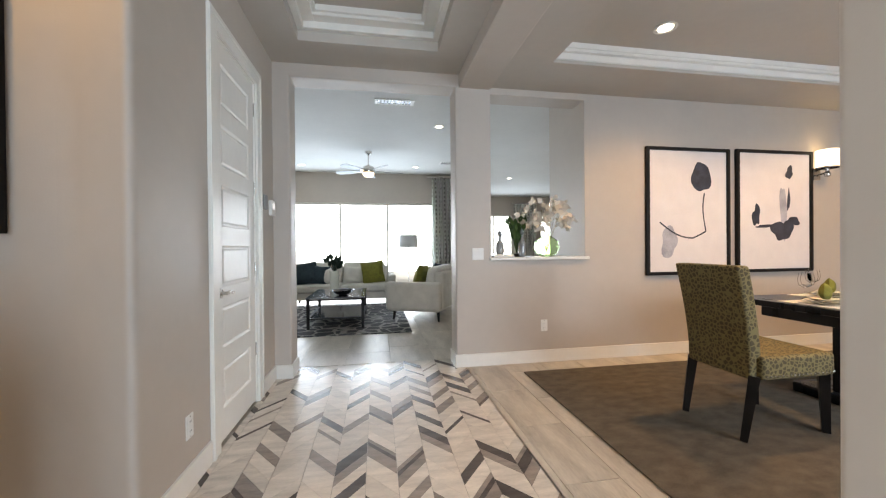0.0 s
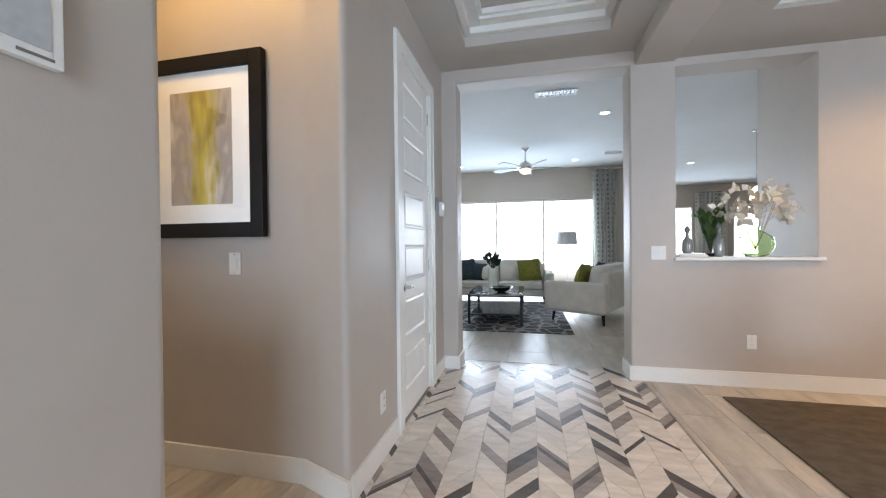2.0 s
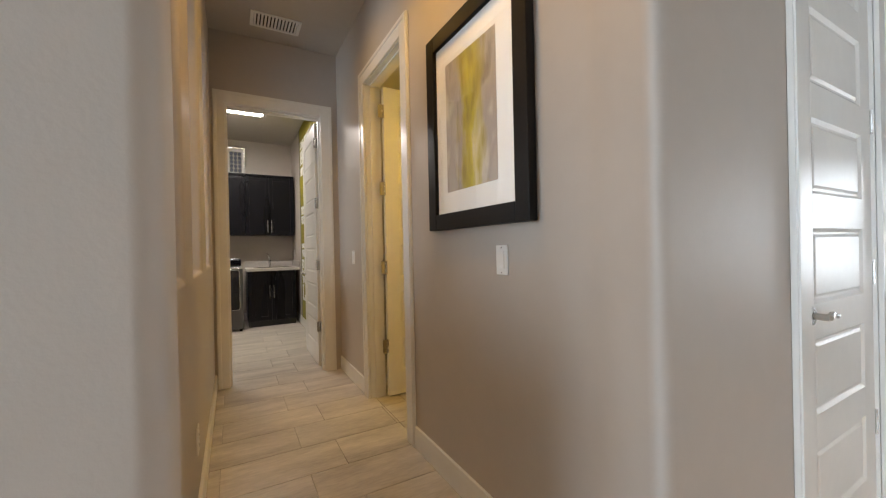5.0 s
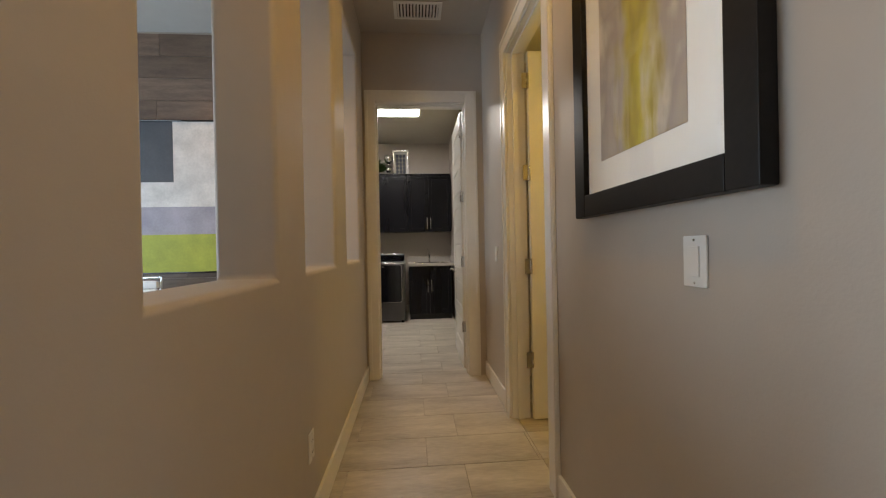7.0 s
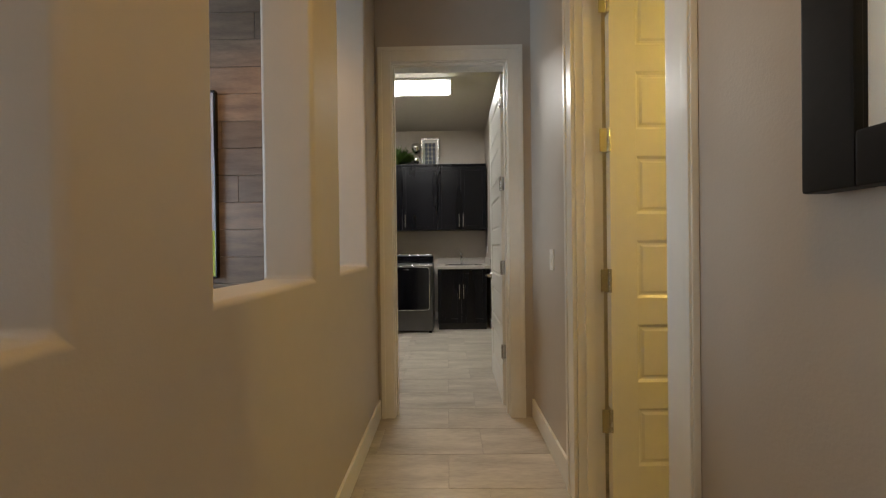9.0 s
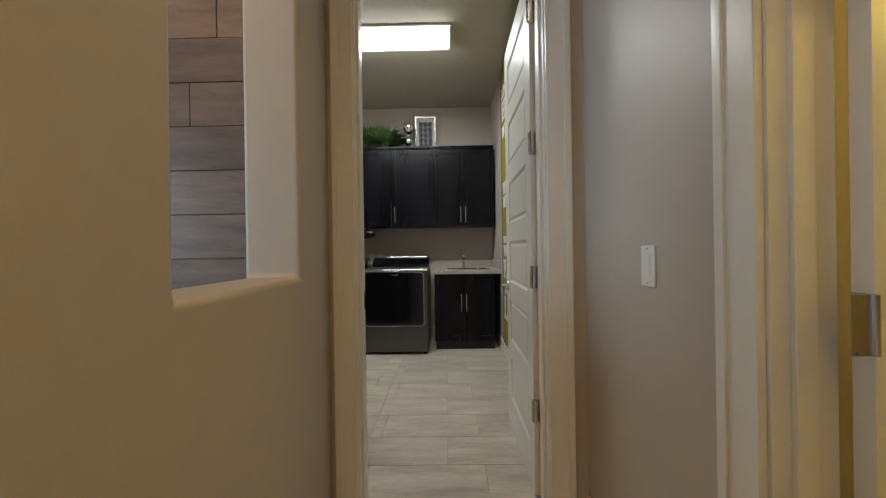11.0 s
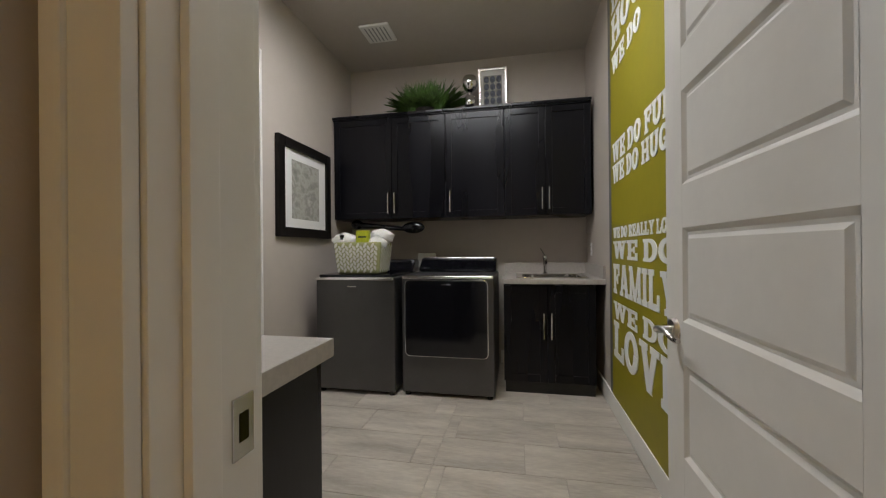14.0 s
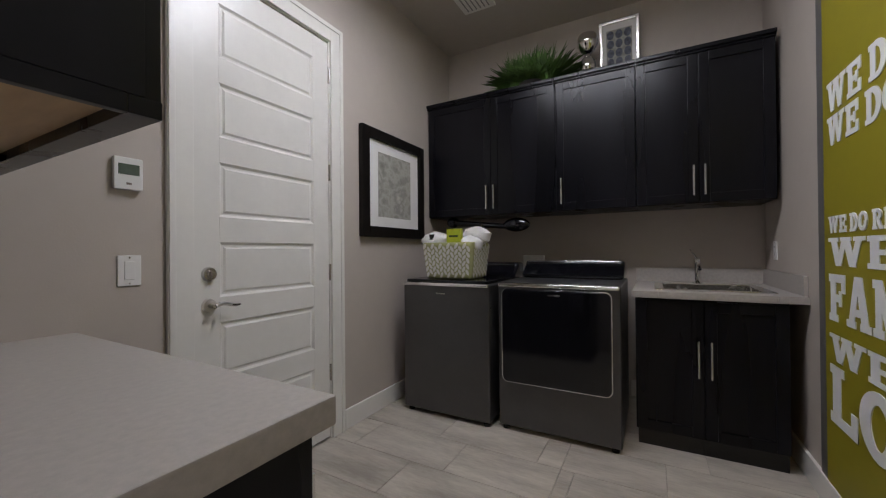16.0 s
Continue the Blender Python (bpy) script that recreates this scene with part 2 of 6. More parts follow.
def streaked_art():
    """Grey and umber abstract with a ragged mustard stroke down the middle."""
    m = ABSTRACT.copy()
    m.name = "mustard and umber abstract"
    nt = m.node_tree
    b = nt.nodes["Principled BSDF"]
    old = b.inputs["Base Color"].links[0].from_socket
    co, sep = nt.nodes.new("ShaderNodeTexCoord"), nt.nodes.new("ShaderNodeSeparateXYZ")
    nt.links.new(co.outputs["Object"], sep.inputs[0])
    mp, no = nt.nodes.new("ShaderNodeMapping"), nt.nodes.new("ShaderNodeTexNoise")
    mp.inputs["Scale"].default_value = (3, 1, 0.8)
    no.inputs["Scale"].default_value, no.inputs["Detail"].default_value = 7, 8
    nt.links.new(co.outputs["Object"], mp.inputs[0])
    nt.links.new(mp.outputs[0], no.inputs["Vector"])
    wob = nt.nodes.new("ShaderNodeMath")
    wob.operation = "MULTIPLY_ADD"
    wob.inputs[1].default_value = 0.30
    nt.links.new(no.outputs[0], wob.inputs[0])
    ab = nt.nodes.new("ShaderNodeMath")
    ab.operation = "ABSOLUTE"
    nt.links.new(sep.outputs[0], ab.inputs[0])
    nt.links.new(ab.outputs[0], wob.inputs[2])
    edge = nt.nodes.new("ShaderNodeMapRange")
    edge.inputs[1].default_value, edge.inputs[2].default_value, edge.inputs[3].default_value, edge.inputs[4].default_value = 0.19, 0.26, 0.92, 0.0
    nt.links.new(wob.outputs[0], edge.inputs[0])
    mix, ramp = nt.nodes.new("ShaderNodeMixRGB"), nt.nodes.new("ShaderNodeValToRGB")
    ramp.color_ramp.elements[0].position, ramp.color_ramp.elements[1].position = 0.35, 0.65
    ramp.color_ramp.elements[0].color, ramp.color_ramp.elements[1].color = (0.26, 0.20, 0.02, 1), (0.52, 0.43, 0.015, 1)
    nt.links.new(no.outputs[0], ramp.inputs[0])
    nt.links.new(edge.outputs[0], mix.inputs[0])
    nt.links.new(old, mix.inputs[1])
    nt.links.new(ramp.outputs[0], mix.inputs[2])
    nt.links.new(mix.outputs[0], b.inputs["Base Color"])
    return m


HALLART = streaked_art()


# ---- building helpers ----
def bx(bm, x0, x1, y0, y1, z0, z1, bevel=0.0, seg=2):
    c = ((x0 + x1) / 2, (y0 + y1) / 2, (z0 + z1) / 2)
    s = (abs(x1 - x0), abs(y1 - y0), abs(z1 - z0))
    r = bmesh.ops.create_cube(bm, size=1, matrix=Matrix.LocRotScale(c, None, s))
    if bevel:
        edges = list({e for v in r["verts"] for e in v.link_edges})
        bmesh.ops.bevel(bm, geom=edges, offset=min(bevel, min(s) * 0.49), segments=seg, profile=0.6, affect="EDGES")
    return bm


def tube(bm, p0, p1, r0, r1=None, seg=14, caps=True):
    p0, p1 = Vector(p0), Vector(p1)
    d = p1 - p0
    m = Matrix.Translation((p0 + p1) / 2) @ d.to_track_quat("Z", "Y").to_matrix().to_4x4()
    bmesh.ops.create_cone(bm, cap_ends=caps, segments=seg, radius1=r0, radius2=r0 if r1 is None else r1, depth=d.length, matrix=m)
    return bm


def lathe(bm, prof, centre=(0, 0, 0), seg=24):
    rings = []
    for r, z in prof:
        rings.append([bm.verts.new((centre[0] + r * math.cos(a * math.tau / seg), centre[1] + r * math.sin(a * math.tau / seg), centre[2] + z)) for a in range(seg)])
    for lo, hi in zip(rings, rings[1:]):
        for k in range(seg):
            bm.faces.new((lo[k], lo[(k + 1) % seg], hi[(k + 1) % seg], hi[k]))
    bm.faces.new(rings[0][::-1])
    bm.faces.new(rings[-1])
    return bm


def puff(bm, centre, size, rot=(0, 0, 0), n=8):
    """A stuffed cushion: a sheet swollen in the middle, pinched at the corners."""
    m = Matrix.LocRotScale(centre, Euler([radians(a) for a in rot]), None)
    for side in (1, -1):
        grid = []
        for i in range(n + 1):
            row = []
            for j in range(n + 1):
                u, v = 2 * i / n - 1, 2 * j / n - 1
                h = ((1 - u * u) * (1 - v * v)) ** 0.45
                k = 1 - 0.07 * (abs(u * v)) * 0 - 0.06 * (1 - abs(u)) * abs(v) ** 3 - 0.06 * (1 - abs(v)) * abs(u) ** 3
                row.append(bm.verts.new(m @ Vector((u * k * size[0] / 2, side * h * size[1] / 2, v * k * size[2] / 2))))
            grid.append(row)
        for i in range(n):
            for j in range(n):
                f = (grid[i][j], grid[i + 1][j], grid[i + 1][j + 1], grid[i][j + 1])
                bm.faces.new(f if side < 0 else f[::-1])
    bmesh.ops.remove_doubles(bm, verts=bm.verts, dist=0.0008)
    return bm


def mesh_ob(name, bm, material, smooth=True):
    me = bpy.data.meshes.new(name)
    bm.normal_update()
    bm.to_mesh(me)
    bm.free()
    me.materials.append(material)
    if smooth:
        me.shade_smooth()
        me.set_sharp_from_angle(angle=radians(40))
    ob = new(name, me)
    if smooth:
        ob.modifiers.new("even shading", "WEIGHTED_NORMAL").keep_sharp = True
    return ob


def part(name, bm, material, parent, label="", smooth=True):
    ob = mesh_ob(name, bm, material, smooth)
    ob.parent = parent
    return tagged(ob, label)


def thing(name, label, category, m=None, group=""):
    ob = new(name)
    ob.empty_display_size = 0.1
    ob.matrix_basis = m or Matrix()
    return tagged(ob, label, category, group)


def B(*boxes):
    bm = bmesh.new()
    for b in boxes:
        bx(bm, *b)
    return bm


def setting(name, bm, material, label, category, parent=None):
    ob = mesh_ob(name, bm, material)
    tagged(ob, label, category, kind="structure")
    ob.parent = parent
    return ob


def wall(name, axis, t0, t1, b0, b1, z0, z1, holes=(), material=None, label="greige painted wall with soft rounded corners", soft=0.018):
    """A wall of thickness t0..t1 across axis, from b0 to b1, with openings (b0, b1, z0, z1) cut through."""
    bs = sorted({b0, b1, *(h[0] for h in holes), *(h[1] for h in holes)})
    zs = sorted({z0, z1, *(h[2] for h in holes), *(h[3] for h in holes)})
    bm = bmesh.new()

    def solid(i, k):
        if not (0 <= i < len(bs) - 1 and 0 <= k < len(zs) - 1):
            return False
        mb, mz = (bs[i] + bs[i + 1]) / 2, (zs[k] + zs[k + 1]) / 2
        return not any(h[0] < mb < h[1] and h[2] < mz < h[3] for h in holes)

    cache = {}

    def v(t, b, z):
        key = (t, b, z)
        if key not in cache:
            cache[key] = bm.verts.new((t, b, z) if axis == "x" else (b, t, z))
        return cache[key]

    for i in range(len(bs) - 1):
        for k in range(len(zs) - 1):
            if not solid(i, k):
                continue
            a, b, c, d = bs[i], bs[i + 1], zs[k], zs[k + 1]
            for t in (t0, t1):
                bm.faces.new((v(t, a, c), v(t, b, c), v(t, b, d), v(t, a, d)))
            if not solid(i - 1, k):
                bm.faces.new((v(t0, a, c), v(t1, a, c), v(t1, a, d), v(t0, a, d)))
            if not solid(i + 1, k):
                bm.faces.new((v(t0, b, c), v(t1, b, c), v(t1, b, d), v(t0, b, d)))
            if not solid(i, k - 1):
                bm.faces.new((v(t0, a, c), v(t1, a, c), v(t1, b, c), v(t0, b, c)))
            if not solid(i, k + 1):
                bm.faces.new((v(t0, a, d), v(t1, a, d), v(t1, b, d), v(t0, b, d)))
    bmesh.ops.recalc_face_normals(bm, faces=bm.faces)
    if soft:
        sharp = [e for e in bm.edges if len(e.link_faces) == 2 and e.calc_face_angle(0) > 1]
        bmesh.ops.bevel(bm, geom=sharp, offset=soft, segments=3, profile=0.5, affect="EDGES")
    return setting(name, bm, material or WALL, label, "wall")


# ---- shell ----
H = 3.04
# hall, foyer and den walls
wall("wall_hall_north", "y", 2.035, 2.155, -4.73, -1.825, -0.03, H + 0.03, [(-3.86, -3.105, -0.05, 2.44)], soft=0)
bm = bmesh.new()
A, C = Vector((-1.50, 1.915)), Vector((-1.775, 2.035))
d = (C - A).normalized()


def arc(p, q, r, n=5):
    """Points of a soft bend from p over q to r."""
    return [tuple(p * (1 - t) ** 2 + q * 2 * t * (1 - t) + r * t * t) for t in (k / n for k in range(n + 1))]


pts = arc(A + Vector((0, 0.05)), A, A + d * 0.05) + arc(C - d * 0.05, C, C + Vector((-0.05, 0))) + [(-1.825, 2.155), (-1.62, 2.155), (-1.62, 2.08), (-1.50, 2.08)]
lo, hi = [bm.verts.new((*p, -0.03)) for p in pts], [bm.verts.new((*p, H + 0.1)) for p in pts]
for k in range(len(pts)):
    bm.faces.new((lo[k], lo[(k + 1) % len(pts)], hi[(k + 1) % len(pts)], hi[k]))
bmesh.ops.recalc_face_normals(bm, faces=bm.faces)
setting("wall_corner", bm, WALL, "clipped greige wall corner between hall and foyer", "wall")
wall("wall_foyer_west", "x", -1.62, -1.50, 2.08, 3.92, -0.03, H + 0.1, [(2.66, 3.42, -0.05, 2.44)], soft=0)
wall("wall_foyer_southwest", "x", -1.62, -1.50, -2.1, 1.06, -0.03, H + 0.1, soft=0.03)
wall("wall_hall_south", "y", 0.78, 0.975, -4.76, -1.56, -0.03, H + 0.03, [(-2.615, -2.03, 1.055, 2.69), (-3.515, -2.93, 1.055, 2.69), (-4.43, -3.845, 1.055, 2.69)], label="greige hall wall with three tall openings")
wall("wall_hall_end", "x", -4.872, -4.725, 0.94, 2.16, -0.03, H + 0.03, [(1.072, 1.888, -0.05, 2.44)], soft=0)
wall("wall_foyer_north", "y", 3.90, 4.15, -1.72, 0.52, -0.03, H + 0.1, [(-1.355, 0.165, -0.05, 2.72)])
wall("wall_dining_north", "y", 3.90, 4.15, 0.50, 5.3, -0.03, H + 0.1, [(0.522, 1.526, 1.035, 2.67)], soft=0.004)
wall("wall_niche_return", "x", 1.526, 1.75, 4.14, 4.70, -0.03, H + 0.1, soft=0.004)
wall("wall_dining_east", "x", 5.2, 5.35, -1.1, 4.1, -0.03, H + 0.1, soft=0)
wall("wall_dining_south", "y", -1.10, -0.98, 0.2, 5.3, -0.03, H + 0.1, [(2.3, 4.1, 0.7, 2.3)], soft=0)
wall("wall_foyer_column", "x", 0.20, 0.52, -2.1, 0.85, -0.03, H + 0.1)
wall("wall_front", "y", -2.15, -2.0, -1.62, 0.4, -0.03, H + 0.1, [(-1.15, -0.05, 0.05, 2.4)], soft=0)
# beam between foyer and dining room
setting("beam", B((0.205, 0.525, 0.8, 3.95, 2.715, H + 0.05, 0.018)), WALL, "greige dropped beam between foyer and dining room", "beam")
# living room and nook
wall("wall_living_back", "y", 10.0, 10.15, -4.6, 2.3, -0.03, H + 0.1, [(-3.83, 0.85, 0.02, 2.3)], soft=0)
wall("wall_living_west", "x", -4.6, -4.45, 4.1, 10.1, -0.03, H + 0.1, soft=0)
wall("wall_nook_side", "x", 2.2, 2.35, 10.1, 14.0, -0.03, H + 0.1, soft=0)
wall("wall_nook_back", "y", 13.9, 14.05, 2.2, 8.1, -0.03, H + 0.1, [(3.0, 4.45, 0.4, 2.35), (5.6, 7.2, 0.4, 2.35)], soft=0)
wall("wall_kitchen_east", "x", 8.0, 8.15, 4.1, 14.0, -0.03, H + 0.1, soft=0)
wall("wall_kitchen_south", "y", 4.0, 4.14, 5.25, 8.1, -0.03, H + 0.1, soft=0)
wall("wall_living_south", "y", 4.0, 4.14, -4.6, -1.70, -0.03, H + 0.1, soft=0)
# den
wall("wall_den_west", "x", -4.93, -4.80, -2.4, 0.82, -0.03, H + 0.03, soft=0)
wall("wall_den_south", "y", -2.42, -2.28, -4.9, -1.5, -0.03, H + 0.03, [(-3.9, -2.1, 0.7, 2.4)], soft=0)
# bath behind the hall
wall("wall_bath_west", "x", -4.75, -4.63, 2.15, 4.02, -0.03, H, soft=0)
wall("wall_bath_east", "x", -2.72, -2.60, 2.15, 4.02, -0.03, H, soft=0)
# laundry
wall("wall_laundry_north", "y", 2.07, 2.19, -8.3, -4.80, -0.03, H + 0.03, soft=0)
wall("wall_laundry_back", "x", -8.36, -8.24, -0.4, 2.15, -0.03, H + 0.03, soft=0)
wall("wall_laundry_south", "y", -0.45, -0.33, -8.3, -4.92, -0.03, H + 0.03, [(-6.672, -5.852, -0.05, 2.44)], soft=0.004)
wall("wall_laundry_east", "x", -4.925, -4.845, -0.4, 0.96, -0.03, H + 0.03, soft=0)

# floors: one screed for all rooms, tiles laid on it at the end
setting("floor", B((-8.5, 8.3, -2.5, 14.2, -0.2, -0.006)), GROUT, "pale travertine-look floor tiles with thin joints", "floor")

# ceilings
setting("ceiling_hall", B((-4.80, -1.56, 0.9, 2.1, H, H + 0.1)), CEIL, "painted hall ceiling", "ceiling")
setting("ceiling_den", B((-4.9, -1.56, -2.4, 0.9, H + 0.002, H + 0.1)), LCEIL, "white den ceiling", "ceiling")
setting("ceiling_bath", B((-4.7, -2.65, 2.1, 4.0, 2.75, 2.85)), LCEIL, "bathroom ceiling", "ceiling")
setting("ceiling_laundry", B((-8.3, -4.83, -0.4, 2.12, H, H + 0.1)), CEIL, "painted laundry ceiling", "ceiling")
setting("ceiling_living", B((-4.5, 8.1, 4.05, 14.0, H, H + 0.1)), LCEIL, "white living room ceiling", "ceiling")


def tray(name, x0, x1, y0, y1, z, hx0, hx1, hy0, hy1, up, crown):
    """A soffit ring with a raised field and white crown moulding inside."""
    bm = B((x0, hx0, y0, y1, z, up + 0.1), (hx1, x1, y0, y1, z, up + 0.1), (hx0, hx1, y0, hy0, z, up + 0.1), (hx0, hx1, hy1, y1, z, up + 0.1))
    setting(name, bm, CEIL, "stepped tray ceiling in greige paint", "ceiling")
    setting(name + "_field", B((hx0, hx1, hy0, hy1, up, up + 0.1)), CEIL, "raised tray ceiling field", "ceiling")
    bm = bmesh.new()
    for w, za, zb in ((crown, up - 0.05, up - 0.001), (crown * 0.85, up - 0.075, up - 0.049), (crown * 0.3, up - 0.13, up - 0.074)):
        for q in ((hx0, hx0 + w, hy0, hy1), (hx1 - w, hx1, hy0, hy1), (hx0 + w, hx1 - w, hy0, hy0 + w), (hx0 + w, hx1 - w, hy1 - w, hy1)):
            bx(bm, *q, za, zb, 0.006)
    setting(name + "_trim", bm, TRIM, "white crown moulding inside the tray", "crown moulding")


tray("ceiling_foyer", -1.56, 0.26, -2.1, 3.95, 2.84, -1.20, -0.06, 0.9, 3.50, 3.05, 0.16)
tray("ceiling_dining", 0.48, 5.3, -1.05, 3.95, 2.735, 0.90, 4.75, -0.4, 3.32, 2.89, 0.06)


# baseboards and casings
def base(x0, x1, y0, y1, h=0.125):
    ob = setting("baseboard", B((x0, x1, y0, y1, 0.0, h, 0.005)), TRIM, "white painted baseboard", "baseboard")
    return ob


for q in ((-4.72, -3.95, 2.020, 2.036), (-3.015, -1.77, 2.020, 2.036), (-4.72, -1.55, 0.974, 0.990), (-1.501, -1.485, 1.93, 2.565), (-1.501, -1.485, 3.51, 3.90), (-1.501, -1.485, -2.0, 1.03),
          (-1.485, -1.34, 3.884, 3.901), (-1.356, -1.34, 3.901, 4.15), (0.150, 0.166, 3.884, 4.15), (0.166, 5.2, 3.884, 3.901), (0.184, 0.2, -2.0, 0.85), (0.184, 0.53, 0.85, 0.866),
          (-8.24, -4.86, 2.054, 2.071), (-8.24, -6.77, -0.331, -0.315), (-5.75, -5.5, -0.331, -0.315), (-8.241, -8.225, 1.25, 1.32), (-4.46, -1.5, 4.14, 4.156), (-4.6, 2.2, 9.985, 10.001)):
    base(*q)
bm = bmesh.new()
p, q = Vector((-1.488, 1.912, 0)), Vector((-1.80, 2.036, 0))
d = (q - p).normalized()
n = Vector((d.y, -d.x, 0))
if n.y > 0:
    n = -n
vs = [bm.verts.new(w) for w in (p, q, q + n * 0.016, p + n * 0.016)]
f = bm.faces.new(vs)
ext = bmesh.ops.extrude_face_region(bm, geom=[f])
bmesh.ops.translate(bm, vec=(0, 0, 0.125), verts=[g for g in ext["geom"] if isinstance(g, bmesh.types.BMVert)])
bmesh.ops.recalc_face_normals(bm, faces=bm.faces)
setting("baseboard", bm, TRIM, "white painted baseboard", "baseboard")


def casing(name, axis, face, out, b0, b1, top, depth, w0=0.09):
    """Door trim round an opening: jambs through the wall, a stop, and stepped casing on one face."""
    ob = thing(name, "white painted door casing with jamb", "door frame")
    ob["kind"] = "structure"
    s = 1 if out > 0 else -1

    def box(bm, t0, t1, p0, p1, z0, z1, bev=0.003):
        bx(bm, *((min(t0, t1), max(t0, t1), p0, p1) if axis == "x" else (p0, p1, min(t0, t1), max(t0, t1))), z0, z1, bev)

    for side, (p0, p1, sgn) in (("casing_left", (b0 - w0, b0 + 0.012, 1)), ("casing_right", (b1 - 0.012, b1 + 0.09, -1))):
        bm = bmesh.new()
        box(bm, face + s * 0.001, face + s * 0.018, p0, p1, 0, top + 0.09)
        q = (p0 + 0.004, p0 + 0.03) if sgn > 0 else (p1 - 0.03, p1 - 0.004)
        box(bm, face + s * 0.017, face + s * 0.024, *q, 0, top + 0.086)
        part(side, bm, TRIM, ob)
    bm = bmesh.new()
    box(bm, face + s * 0.001, face + s * 0.0182, b0 + 0.012, b1 - 0.012, top - 0.012, top + 0.09)
    box(bm, face + s * 0.017, face + s * 0.024, b0 - 0.06, b1 + 0.06, top + 0.06, top + 0.086)
    part("casing_head", bm, TRIM, ob)
    for nm, p0, p1, q0, q1 in (("jamb_left", b0, b0 + 0.018, b0 + 0.018, b0 + 0.03), ("jamb_right", b1 - 0.018, b1, b1 - 0.03, b1 - 0.018)):
        bm = bmesh.new()
        box(bm, face - s * depth, face, p0, p1, 0, top)
        jamb = part(nm, bm, TRIM, ob)
        bm = bmesh.new()
        box(bm, face - s * 0.075, face - s * 0.035, q0, q1, 0, top - 0.018)
        part("door_stop", bm, TRIM, jamb)
    bm = bmesh.new()
    box(bm, face - s * depth, face, b0 + 0.018, b1 - 0.018, top - 0.018, top)
    box(bm, face - s * 0.075, face - s * 0.035, b0 + 0.03, b1 - 0.03, top - 0.03, top - 0.017)
    part("jamb_head", bm, TRIM, ob)
    return ob


casing("doorway_closet", "x", -1.50, 1, 2.66, 3.42, 2.44, 0.12)
casing("doorway_bath", "y", 2.035, -1, -3.86, -3.105, 2.44, 0.12)
casing("doorway_laundry", "x", -4.725, 1, 1.072, 1.888, 2.44, 0.147, 0.077)
lc = thing("doorway_laundry_inside", "white painted door casing on the laundry side", "door frame")
lc["kind"] = "structure"
part("casing_left", B((-4.89, -4.8725, 0.99, 1.084, 0, 2.53, 0.003)), TRIM, lc)
part("casing_right", B((-4.89, -4.8725, 1.895, 1.975, 0, 2.53, 0.003)), TRIM, lc)
part("casing_head", B((-4.89, -4.8725, 1.084, 1.895, 2.435, 2.53, 0.003)), TRIM, lc)
casing("doorway_garage", "y", -0.33, 1, -6.672, -5.852, 2.44, 0.12)


